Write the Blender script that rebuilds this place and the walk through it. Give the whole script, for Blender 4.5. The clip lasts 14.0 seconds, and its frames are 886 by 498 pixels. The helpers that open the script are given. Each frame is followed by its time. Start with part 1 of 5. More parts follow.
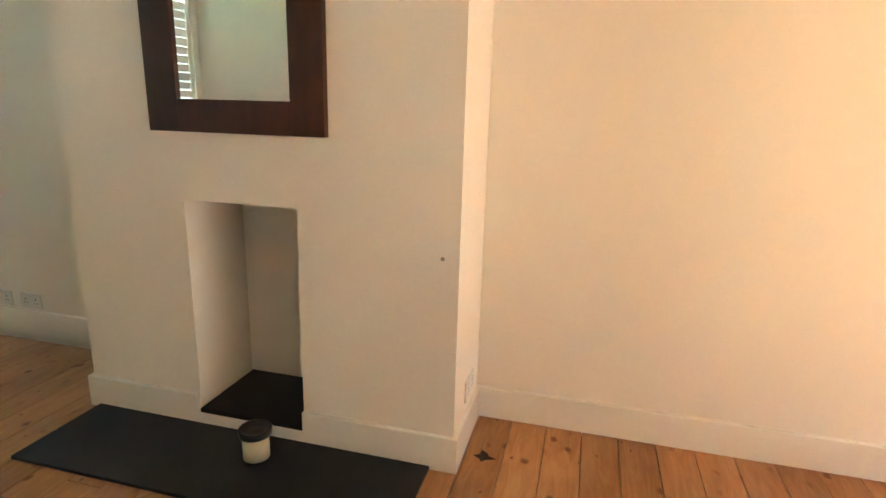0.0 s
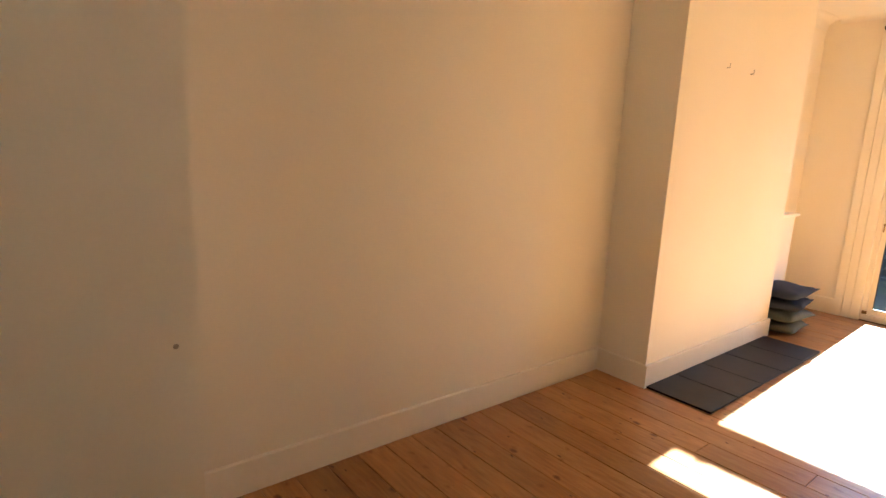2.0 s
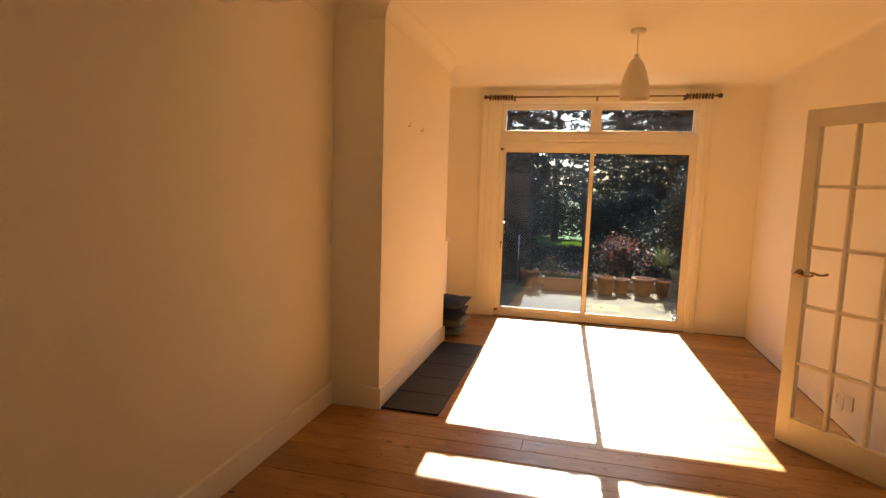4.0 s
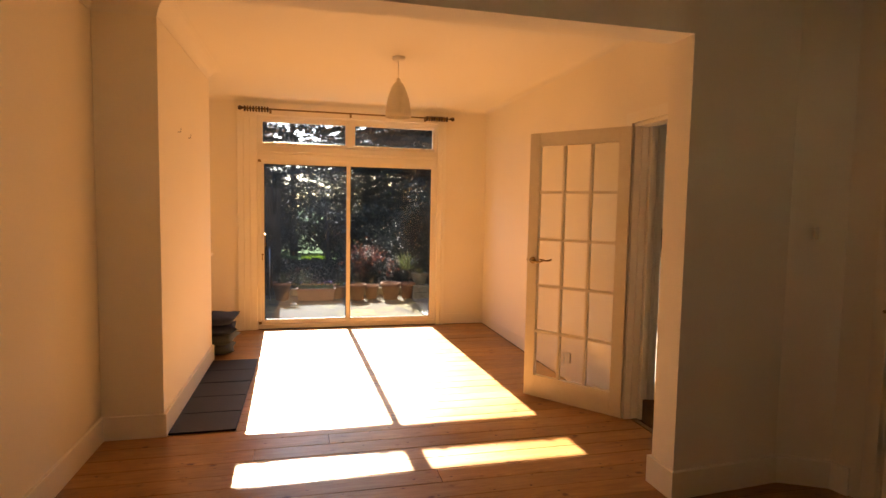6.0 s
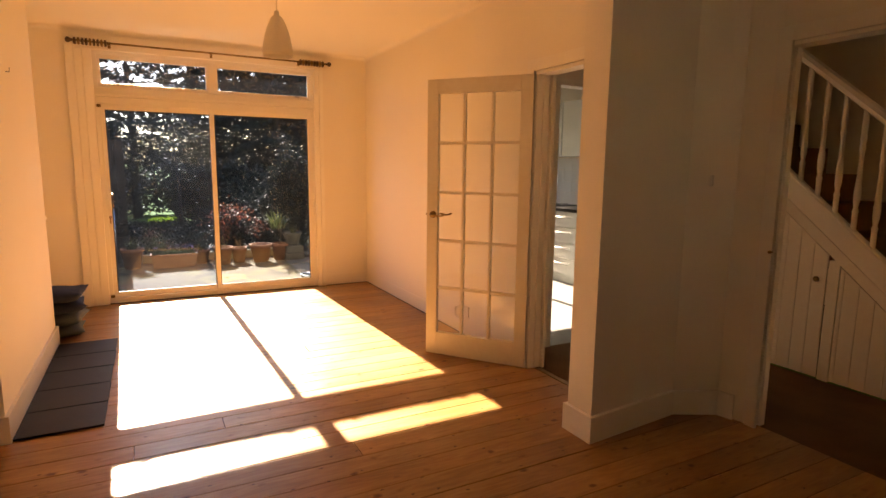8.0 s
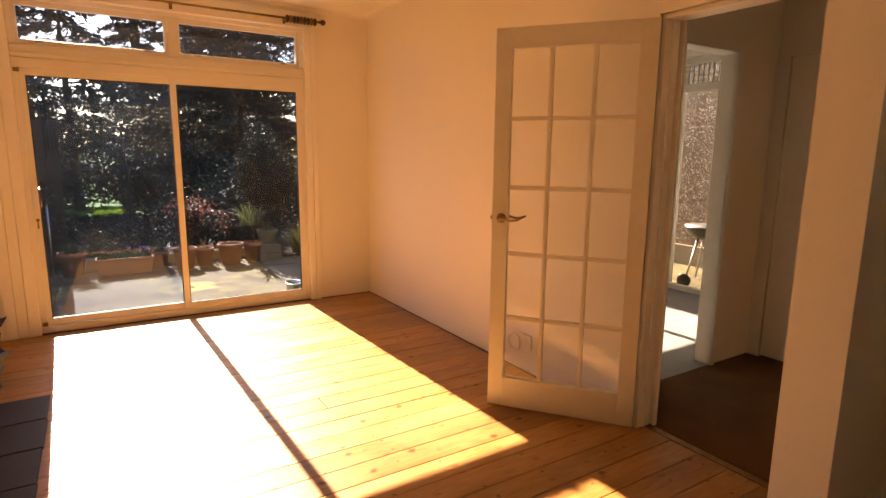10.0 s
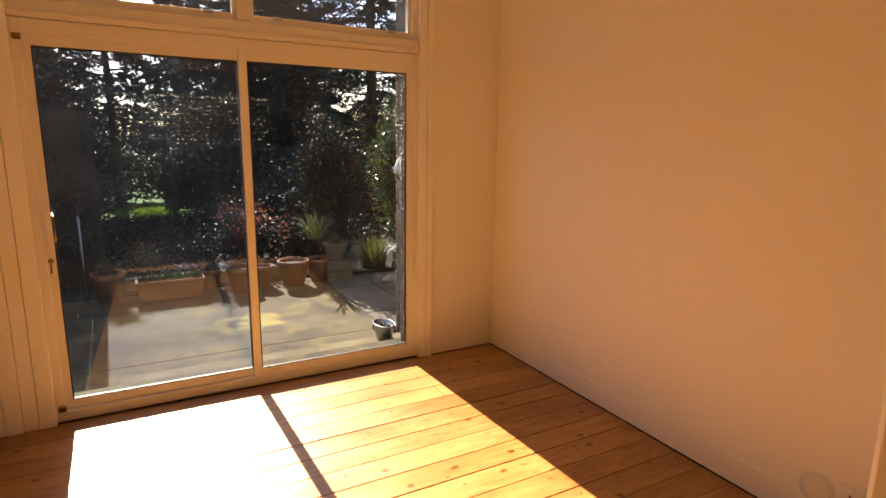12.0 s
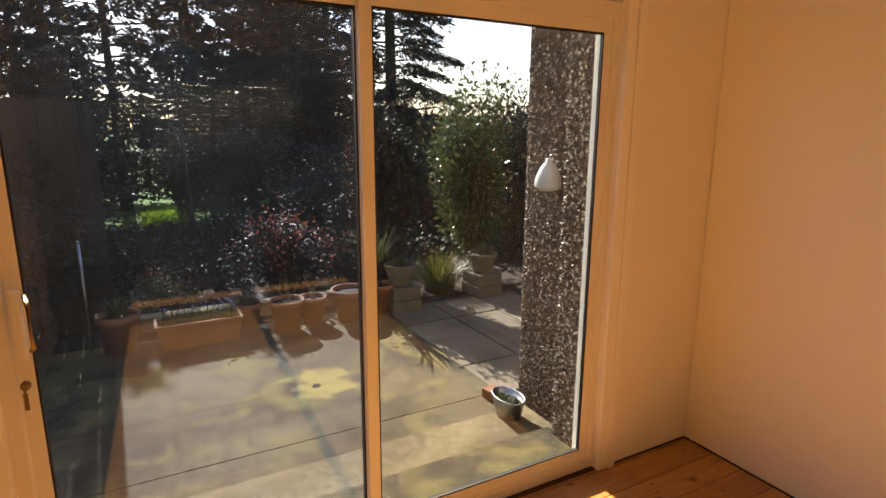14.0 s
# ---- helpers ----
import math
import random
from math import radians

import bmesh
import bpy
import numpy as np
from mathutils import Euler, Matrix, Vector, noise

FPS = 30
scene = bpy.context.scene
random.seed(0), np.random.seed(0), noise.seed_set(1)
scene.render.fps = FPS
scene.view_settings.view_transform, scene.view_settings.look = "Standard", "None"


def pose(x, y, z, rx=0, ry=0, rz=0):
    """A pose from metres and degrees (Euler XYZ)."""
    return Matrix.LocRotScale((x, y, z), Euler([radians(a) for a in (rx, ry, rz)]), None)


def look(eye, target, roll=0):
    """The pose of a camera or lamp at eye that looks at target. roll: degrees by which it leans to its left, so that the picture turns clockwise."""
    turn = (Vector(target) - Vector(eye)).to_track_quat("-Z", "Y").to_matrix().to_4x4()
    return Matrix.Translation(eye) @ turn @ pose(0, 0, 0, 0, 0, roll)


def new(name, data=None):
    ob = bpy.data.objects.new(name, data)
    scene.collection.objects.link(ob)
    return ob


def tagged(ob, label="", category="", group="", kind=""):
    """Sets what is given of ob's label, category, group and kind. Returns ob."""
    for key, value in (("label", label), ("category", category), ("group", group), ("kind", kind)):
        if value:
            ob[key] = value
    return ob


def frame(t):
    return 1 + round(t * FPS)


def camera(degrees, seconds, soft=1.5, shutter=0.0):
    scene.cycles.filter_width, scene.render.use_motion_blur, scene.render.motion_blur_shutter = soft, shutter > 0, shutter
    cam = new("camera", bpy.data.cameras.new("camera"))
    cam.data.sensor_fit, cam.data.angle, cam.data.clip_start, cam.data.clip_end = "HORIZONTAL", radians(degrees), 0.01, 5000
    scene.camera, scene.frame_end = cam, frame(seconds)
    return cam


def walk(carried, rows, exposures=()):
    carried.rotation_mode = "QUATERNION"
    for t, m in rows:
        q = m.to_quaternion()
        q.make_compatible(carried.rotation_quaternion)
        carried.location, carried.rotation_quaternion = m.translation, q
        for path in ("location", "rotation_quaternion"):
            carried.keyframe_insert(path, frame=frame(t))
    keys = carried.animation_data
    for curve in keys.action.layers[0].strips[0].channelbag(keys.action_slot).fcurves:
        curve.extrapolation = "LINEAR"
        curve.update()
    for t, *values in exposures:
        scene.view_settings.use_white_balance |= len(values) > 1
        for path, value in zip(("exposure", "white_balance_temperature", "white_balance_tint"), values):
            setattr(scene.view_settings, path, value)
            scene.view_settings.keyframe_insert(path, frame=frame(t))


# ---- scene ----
cam = camera(77.0, 14.0)
METRES, EYE, TILT, LEAN, TURN = 8.0, 1.5, 0.0, 0.0, 11.5
PATH = [
    (0, (0.264, 0.118, 1.321), (-0.224, 1.995, 0.832), 1.6),
    (0.5, (0.074, 0.141, 1.342), (0.047, 2.089, 0.89), 1.4),
    (1, (-0.251, 0.114, 1.375), (0.186, 2.019, 0.951), 3.0),
    (1.5, (-0.397, 0.121, 1.415), (0.436, 1.893, 1.01), 2.4),
    (2, (-0.548, 0.324, 1.412), (0.686, 1.85, 1.026), 2.6),
    (2.5, (-0.685, 0.532, 1.439), (0.872, 1.742, 1.102), 2.3),
    (3, (-0.829, 0.612, 1.475), (0.88, 1.598, 1.149), 2.5),
    (3.5, (-0.922, 0.631, 1.503), (0.895, 1.414, 1.211), 1.9),
    (4, (-0.964, 0.736, 1.495), (0.963, 1.219, 1.266), 1.8),
    (4.2, (-0.988, 0.787, 1.487), (0.967, 1.155, 1.285), 2.0),
    (6.3, (-1.226, 1.197, 1.41), (0.686, 0.632, 1.257), 1.1),
    (6.5, (-1.206, 1.242, 1.401), (0.688, 0.621, 1.242), 1.2),
    (7, (-1.156, 1.263, 1.391), (0.71, 0.569, 1.198), 1.2),
    (7.5, (-1.077, 1.305, 1.397), (0.753, 0.534, 1.157), 0.9),
    (7.7, (-1.014, 1.291, 1.394), (0.782, 0.451, 1.131), 0.9),
    (9.8, (0.223, 1.308, 1.384), (1.887, 0.253, 1.037), 0.4),
    (10, (0.397, 1.279, 1.382), (2.067, 0.234, 1.038), 0.6),
    (10.5, (0.792, 1.282, 1.389), (2.486, 0.277, 1.043), 0.8),
    (11, (1.22, 1.268, 1.413), (2.943, 0.316, 1.062), 0.7),
    (11.5, (1.687, 1.252, 1.437), (3.406, 0.301, 1.063), 0.7),
    (12, (2.084, 1.234, 1.471), (3.806, 0.292, 1.09), 0.8),
    (12.5, (2.484, 1.261, 1.488), (4.214, 0.332, 1.106), 0.7),
    (13, (2.895, 1.241, 1.471), (4.631, 0.326, 1.086), 0.7),
    (13.5, (3.317, 1.271, 1.483), (5.042, 0.341, 1.086), 0.6),
    (14, (3.689, 1.336, 1.511), (5.408, 0.401, 1.096), 0.3),
]
# seconds, stops, kelvin, tint
EXPOSURES = [(0.0, 5.24, 5130, -8), (1.0, 4.9, 5180, -8), (1.5, 4.68, 5450, -7), (2.0, 3.97, 5750, -3), (2.5, 3.64, 7200, 4), (3.0, 3.32, 8000, 6), (4.2, 3.02, 8800, 11), (7.7, 3.14, 9500, 19), (10.0, 2.88, 9700, 23), (11.0, 2.74, 9700, 24), (12.0, 2.4, 9500, 20), (12.5, 2.37, 9400, 18), (14.0, 2.34, 9400, 17)]
walk(cam, [(t, look(eye, target, roll)) for t, eye, target, roll in PATH],
     EXPOSURES)
# ---- light ----
SUN_EL, SUN_AZ = radians(31.2), radians(2.2)
sun_dir = Vector((math.cos(SUN_EL) * math.cos(SUN_AZ), math.cos(SUN_EL) * math.sin(SUN_AZ), math.sin(SUN_EL)))
sun = new("sun", bpy.data.lights.new("sun", "SUN"))
sun.data.energy, sun.data.angle, sun.data.color = 5.0, radians(0.5), (1.0, 0.93, 0.82)
sun.matrix_world = look(sun_dir * 30, (0, 0, 0))
world = bpy.data.worlds.new("world")
scene.world = world
world.use_nodes = True
wn = world.node_tree
sky = wn.nodes.new("ShaderNodeTexSky")
sky.sky_type, sky.sun_disc, sky.sun_elevation, sky.sun_rotation = "NISHITA", False, SUN_EL, radians(90) - SUN_AZ
wn.nodes["Background"].inputs["Strength"].default_value = 0.10
wn.links.new(sky.outputs[0], wn.nodes["Background"].inputs["Color"])


# ---- materials ----
def mat(name, c1, c2=None, rough=0.6, scale=3.0, fine=60.0, bump=0.1, metal=0.0, coord="Object", stretch=(1, 1, 1), coat=0.0, spec=0.5, vary=0.0, fine_mix=0.35):
    """Two colours mixed by a coarse and a fine noise, with the fine one as relief too."""
    m = bpy.data.materials.new(name)
    m.use_nodes = True
    nt = m.node_tree
    p = nt.nodes["Principled BSDF"]
    c2 = c2 or tuple(v * 0.85 for v in c1)
    tc = nt.nodes.new("ShaderNodeTexCoord")
    mp = nt.nodes.new("ShaderNodeMapping")
    mp.inputs["Scale"].default_value = stretch
    nt.links.new(tc.outputs[coord], mp.inputs["Vector"])
    vec = mp.outputs[0]
    a, b = nt.nodes.new("ShaderNodeTexNoise"), nt.nodes.new("ShaderNodeTexNoise")
    a.inputs["Scale"].default_value, b.inputs["Scale"].default_value = scale, fine
    a.inputs["Detail"].default_value, b.inputs["Detail"].default_value = 4, 3
    nt.links.new(vec, a.inputs["Vector"])
    nt.links.new(vec, b.inputs["Vector"])
    mixf = nt.nodes.new("ShaderNodeMix")
    mixf.inputs["Factor"].default_value = fine_mix
    nt.links.new(a.outputs["Fac"], mixf.inputs["A"])
    nt.links.new(b.outputs["Fac"], mixf.inputs["B"])
    ramp = nt.nodes.new("ShaderNodeValToRGB")
    ramp.color_ramp.elements[0].position, ramp.color_ramp.elements[1].position = 0.35, 0.65
    ramp.color_ramp.elements[0].color, ramp.color_ramp.elements[1].color = (*c2, 1), (*c1, 1)
    nt.links.new(mixf.outputs[0], ramp.inputs[0])
    out = ramp.outputs[0]
    if vary:
        oi = nt.nodes.new("ShaderNodeObjectInfo")
        mr = nt.nodes.new("ShaderNodeMapRange")
        mr.inputs["To Min"].default_value, mr.inputs["To Max"].default_value = 1 - vary, 1 + vary
        nt.links.new(oi.outputs["Random"], mr.inputs["Value"])
        hs = nt.nodes.new("ShaderNodeHueSaturation")
        nt.links.new(mr.outputs[0], hs.inputs["Value"])
        nt.links.new(out, hs.inputs["Color"])
        out = hs.outputs[0]
    nt.links.new(out, p.inputs["Base Color"])
    p.inputs["Roughness"].default_value, p.inputs["Metallic"].default_value = rough, metal
    p.inputs["Specular IOR Level"].default_value = spec
    p.inputs["Coat Weight"].default_value = coat
    p.inputs["Coat Roughness"].default_value = 0.15
    if bump:
        bp = nt.nodes.new("ShaderNodeBump")
        bp.inputs["Strength"].default_value, bp.inputs["Distance"].default_value = bump, 0.004
        nt.links.new(mixf.outputs[0], bp.inputs["Height"])
        nt.links.new(bp.outputs[0], p.inputs["Normal"])
    return m


def pine(name):
    """Old varnished boards, grain along y, with knots, nail heads and worn patches."""
    m = bpy.data.materials.new(name)
    m.use_nodes = True
    nt = m.node_tree
    N, L = nt.nodes.new, nt.links.new
    p = nt.nodes["Principled BSDF"]
    tc, oi = N("ShaderNodeTexCoord"), N("ShaderNodeObjectInfo")
    off = N("ShaderNodeVectorMath")
    off.operation = "SCALE"
    off.inputs[0].default_value = (37.0, 91.0, 53.0)
    L(oi.outputs["Random"], off.inputs["Scale"])
    add = N("ShaderNodeVectorMath")
    L(tc.outputs["Object"], add.inputs[0])
    L(off.outputs[0], add.inputs[1])

    def noise_at(scale, detail, stretch, dist=0.0):
        mp, n = N("ShaderNodeMapping"), N("ShaderNodeTexNoise")
        mp.inputs["Scale"].default_value = stretch
        L(add.outputs[0], mp.inputs["Vector"])
        L(mp.outputs[0], n.inputs["Vector"])
        n.inputs["Scale"].default_value, n.inputs["Detail"].default_value, n.inputs["Distortion"].default_value = scale, detail, dist
        return n.outputs["Fac"]

    def ramp(src, stops):
        r = N("ShaderNodeValToRGB")
        r.color_ramp.elements[0].position, r.color_ramp.elements[0].color = stops[0][0], (*stops[0][1], 1)
        r.color_ramp.elements[1].position, r.color_ramp.elements[1].color = stops[-1][0], (*stops[-1][1], 1)
        for pos, col in stops[1:-1]:
            r.color_ramp.elements.new(pos).color = (*col, 1)
        L(src, r.inputs[0])
        return r.outputs[0]

    def mul(a, b, fac=1.0):
        x = N("ShaderNodeMix")
        x.data_type, x.blend_type = "RGBA", "MULTIPLY"
        x.inputs[0].default_value = fac
        L(a, x.inputs[6])
        L(b, x.inputs[7])
        return x.outputs[2]

    grain = noise_at(11, 4, (2.6, 0.35, 1), 1.6)
    col = ramp(grain, [(0.2, (0.31, 0.142, 0.046)), (0.5, (0.42, 0.212, 0.076)), (0.8, (0.51, 0.29, 0.115))])
    blot = noise_at(2.2, 4, (1.5, 0.8, 1))
    col = mul(col, ramp(blot, [(0.3, (0.72, 0.62, 0.52)), (0.6, (1, 1, 1))]))
    board = N("ShaderNodeMapRange")
    board.inputs["To Min"].default_value, board.inputs["To Max"].default_value = 0.80, 1.12
    L(oi.outputs["Random"], board.inputs["Value"])
    col = mul(col, board.outputs[0])
    warp, wadd = N("ShaderNodeTexNoise"), N("ShaderNodeVectorMath")
    warp.inputs["Scale"].default_value, warp.inputs["Detail"].default_value = 26, 3
    L(add.outputs[0], warp.inputs["Vector"])
    wadd.operation, wadd.inputs[1].default_value = "MULTIPLY_ADD", (0.03, 0.03, 0)
    L(warp.outputs["Color"], wadd.inputs[0])
    L(add.outputs[0], wadd.inputs[2])
    for sc, st, lo, hi, dark, keep in ((4.6, (1.0, 0.7, 1), 0.03, 0.085, (0.36, 0.20, 0.11), 0.55), (9.0, (1.0, 0.6, 1), 0.03, 0.06, (0.34, 0.22, 0.15), 0.6), (13.0, (0.8, 0.5, 1), 0.03, 0.16, (0.72, 0.60, 0.48), 0.7)):
        mp, v, sc_, gt, sm = N("ShaderNodeMapping"), N("ShaderNodeTexVoronoi"), N("ShaderNodeSeparateColor"), N("ShaderNodeMath"), N("ShaderNodeMath")
        mp.inputs["Scale"].default_value = st
        L(wadd.outputs[0], mp.inputs["Vector"])
        L(mp.outputs[0], v.inputs["Vector"])
        v.inputs["Scale"].default_value = sc
        v.voronoi_dimensions = "2D"
        L(v.outputs["Color"], sc_.inputs[0])
        gt.operation, gt.inputs[1].default_value = "LESS_THAN", keep
        L(sc_.outputs[0], gt.inputs[0])
        L(gt.outputs[0], sm.inputs[0])
        L(v.outputs["Distance"], sm.inputs[1])
        col = mul(col, ramp(sm.outputs[0], [(lo, dark), (hi, (1, 1, 1))]))
    scratch = noise_at(40, 2, (0.5, 3, 1), 2.0)
    col = mul(col, ramp(scratch, [(0.22, (0.45, 0.36, 0.3)), (0.29, (1, 1, 1))]), 0.5)
    L(col, p.inputs["Base Color"])
    rr = N("ShaderNodeMapRange")
    rr.inputs["To Min"].default_value, rr.inputs["To Max"].default_value = 0.24, 0.46
    L(blot, rr.inputs["Value"])
    L(rr.outputs[0], p.inputs["Roughness"])
    bp = N("ShaderNodeBump")
    bp.inputs["Strength"].default_value, bp.inputs["Distance"].default_value = 0.25, 0.003
    L(grain, bp.inputs["Height"])
    L(bp.outputs[0], p.inputs["Normal"])
    return m


def glass(name, tint=(0.98, 0.99, 0.99), dust_haze=0.0, shine=0.08):
    """Clear glass with a faint reflection and, where asked, a bluish dust film put in as haze over the view."""
    m = bpy.data.materials.new(name)
    m.use_nodes = True
    nt = m.node_tree
    nt.nodes.clear()
    o, t, g, mx, f = [nt.nodes.new(("ShaderNode" + k)) for k in ("OutputMaterial", "BsdfTransparent", "BsdfGlossy", "MixShader", "Value")]
    t.inputs[0].default_value = (*tint, 1)
    g.inputs["Roughness"].default_value = 0.01
    f.outputs[0].default_value = shine
    nt.links.new(f.outputs[0], mx.inputs[0])
    nt.links.new(t.outputs[0], mx.inputs[1])
    nt.links.new(g.outputs[0], mx.inputs[2])
    out = mx
    if dust_haze:
        tc, n, mr, tl, m2 = [nt.nodes.new(("ShaderNode" + k)) for k in ("TexCoord", "TexNoise", "MapRange", "BsdfTranslucent", "MixShader")]
        n.inputs["Scale"].default_value, n.inputs["Detail"].default_value, n.inputs["Distortion"].default_value = 2.4, 6, 1.2
        nt.links.new(tc.outputs["Object"], n.inputs["Vector"])
        nt.links.new(n.outputs["Fac"], mr.inputs["Value"])
        mr.inputs["From Min"].default_value, mr.inputs["From Max"].default_value = 0.35, 0.7
        mr.inputs["To Min"].default_value, mr.inputs["To Max"].default_value = dust_haze * 0.55, dust_haze * 1.5
        # bluish film colour imitates a veil of haze across the garden
        tl.inputs[0].default_value = (0.62, 0.74, 0.95, 1)
        nt.links.new(mr.outputs[0], m2.inputs[0])
        nt.links.new(mx.outputs[0], m2.inputs[1])
        nt.links.new(tl.outputs[0], m2.inputs[2])
        out = m2
    nt.links.new(out.outputs[0], o.inputs[0])
    return m


def pebble(name, cols, size=70.0):
    """Dry-dash of small stones pressed in mortar."""
    m = mat(name, cols[0], cols[1], rough=0.75, scale=2.0, fine=20.0, bump=0)
    nt = m.node_tree
    p = nt.nodes["Principled BSDF"]
    tc, v = nt.nodes.new("ShaderNodeTexCoord"), nt.nodes.new("ShaderNodeTexVoronoi")
    v.inputs["Scale"].default_value = size
    v2 = nt.nodes.new("ShaderNodeTexVoronoi")
    v2.inputs["Scale"].default_value = size * 0.62
    nt.links.new(tc.outputs["Object"], v2.inputs["Vector"])
    nt.links.new(tc.outputs["Object"], v.inputs["Vector"])
    r = nt.nodes.new("ShaderNodeValToRGB")
    r.color_ramp.elements[0].color, r.color_ramp.elements[1].color = (0.025, 0.013, 0.007, 1), (0.24, 0.14, 0.08, 1)
    r.color_ramp.elements.new(0.50).color = (0.08, 0.042, 0.022, 1)
    r.color_ramp.elements.new(0.80).color = (0.14, 0.08, 0.045, 1)
    sp = nt.nodes.new("ShaderNodeSeparateColor")
    nt.links.new(v.outputs["Color"], sp.inputs[0])
    nt.links.new(sp.outputs[0], r.inputs[0])
    # pale stones scattered over the brown ground
    sp2, cut, near, both = nt.nodes.new("ShaderNodeSeparateColor"), nt.nodes.new("ShaderNodeMath"), nt.nodes.new("ShaderNodeMath"), nt.nodes.new("ShaderNodeMath")
    nt.links.new(v2.outputs["Color"], sp2.inputs[0])
    cut.operation, cut.inputs[1].default_value = "GREATER_THAN", 0.66
    nt.links.new(sp2.outputs[1], cut.inputs[0])
    near.operation, near.inputs[1].default_value = "LESS_THAN", 0.42
    nt.links.new(v2.outputs["Distance"], near.inputs[0])
    both.operation = "MULTIPLY"
    nt.links.new(cut.outputs[0], both.inputs[0])
    nt.links.new(near.outputs[0], both.inputs[1])
    mx = nt.nodes.new("ShaderNodeMix")
    mx.data_type = "RGBA"
    nt.links.new(both.outputs[0], mx.inputs[0])
    nt.links.new(r.outputs[0], mx.inputs[6])
    mx.inputs[7].default_value = (0.62, 0.52, 0.40, 1)
    nt.links.new(mx.outputs[2], p.inputs["Base Color"])
    bp = nt.nodes.new("ShaderNodeBump")
    bp.invert = True
    bp.inputs["Strength"].default_value, bp.inputs["Distance"].default_value = 0.7, 0.006
    nt.links.new(v.outputs["Distance"], bp.inputs["Height"])
    nt.links.new(bp.outputs[0], p.inputs["Normal"])
    return m


def concrete(name, light, dark, moss=0.5, patch=None):
    """Old exposed concrete: broad damp stains, yellow-green lichen, pale grit and hair cracks."""
    m = bpy.data.materials.new(name)
    m.use_nodes = True
    nt = m.node_tree
    N, L = nt.nodes.new, nt.links.new
    p = nt.nodes["Principled BSDF"]
    tc = N("ShaderNodeTexCoord")

    def noise_at(scale, detail, dist=0.0, rough=0.5):
        n = N("ShaderNodeTexNoise")
        n.inputs["Scale"].default_value, n.inputs["Detail"].default_value = scale, detail
        n.inputs["Distortion"].default_value, n.inputs["Roughness"].default_value = dist, rough
        L(tc.outputs["Object"], n.inputs["Vector"])
        return n.outputs["Fac"]

    def step(src, lo, hi, a=0.0, b=1.0):
        q = N("ShaderNodeMapRange")
        q.inputs["From Min"].default_value, q.inputs["From Max"].default_value = lo, hi
        q.inputs["To Min"].default_value, q.inputs["To Max"].default_value = a, b
        L(src, q.inputs["Value"])
        return q.outputs[0]

    def mixc(fac, a, b):
        x = N("ShaderNodeMix")
        x.data_type = "RGBA"
        L(fac, x.inputs[0])
        for sock, v in ((x.inputs[6], a), (x.inputs[7], b)):
            if isinstance(v, tuple):
                sock.default_value = (*v, 1)
            else:
                L(v, sock)
        return x.outputs[2]

    broad = noise_at(1.6, 6, 0.4, 0.62)
    fine = noise_at(150, 3)
    mid = noise_at(28, 4)
    col = mixc(step(broad, 0.38, 0.62), dark, light)
    col = mixc(step(mid, 0.35, 0.68, 0.0, 0.45), col, tuple(v * 0.45 for v in dark))
    lich = step(noise_at(2.7, 5, 0.8), 0.50, 0.63, 0.0, moss * 0.6)
    col = mixc(lich, col, (0.20, 0.165, 0.045))
    if patch:
        mp, ln, ad = N("ShaderNodeMapping"), N("ShaderNodeVectorMath"), N("ShaderNodeMath")
        mp.inputs["Location"].default_value = (-patch[0], -patch[1], 0)
        mp.inputs["Scale"].default_value = (1.0, 1.1, 0)
        ln.operation, ad.operation = "LENGTH", "ADD"
        L(tc.outputs["Object"], mp.inputs["Vector"])
        L(mp.outputs[0], ln.inputs[0])
        L(ln.outputs["Value"], ad.inputs[0])
        L(step(noise_at(7, 4), 0.3, 0.7, -0.12, 0.12), ad.inputs[1])
        col = mixc(step(ad.outputs[0], 0.15, 0.26, 0.75, 0.0), col, (0.36, 0.28, 0.07))
    grit = N("ShaderNodeTexVoronoi")
    grit.inputs["Scale"].default_value = 105
    L(tc.outputs["Object"], grit.inputs["Vector"])
    sp = N("ShaderNodeSeparateColor")
    L(grit.outputs["Color"], sp.inputs[0])
    g1, g2, g3 = N("ShaderNodeMath"), N("ShaderNodeMath"), N("ShaderNodeMath")
    g1.operation, g2.operation, g3.operation = "GREATER_THAN", "LESS_THAN", "MULTIPLY"
    g1.inputs[1].default_value, g2.inputs[1].default_value = 0.78, 0.34
    L(sp.outputs[0], g1.inputs[0])
    L(grit.outputs["Distance"], g2.inputs[0])
    L(g1.outputs[0], g3.inputs[0])
    L(g2.outputs[0], g3.inputs[1])
    col = mixc(step(g3.outputs[0], 0, 1, 0, 0.5), col, (0.42, 0.36, 0.26))
    crack = N("ShaderNodeTexVoronoi")
    crack.feature, crack.inputs["Scale"].default_value = "DISTANCE_TO_EDGE", 0.8
    wob = N("ShaderNodeVectorMath")
    wn_ = N("ShaderNodeTexNoise")
    wn_.inputs["Scale"].default_value, wn_.inputs["Detail"].default_value = 2.2, 6
    L(tc.outputs["Object"], wn_.inputs["Vector"])
    wob.operation = "MULTIPLY_ADD"
    wob.inputs[1].default_value = (0.45, 0.45, 0.0)
    L(wn_.outputs["Color"], wob.inputs[0])
    L(tc.outputs["Object"], wob.inputs[2])
    L(wob.outputs[0], crack.inputs["Vector"])
    col = mixc(step(crack.outputs["Distance"], 0.001, 0.0045, 0.4, 0.0), col, (0.012, 0.009, 0.006))
    L(col, p.inputs["Base Color"])
    p.inputs["Roughness"].default_value, p.inputs["Specular IOR Level"].default_value = 0.88, 0.3
    add = N("ShaderNodeMath")
    L(fine, add.inputs[0])
    L(mid, add.inputs[1])
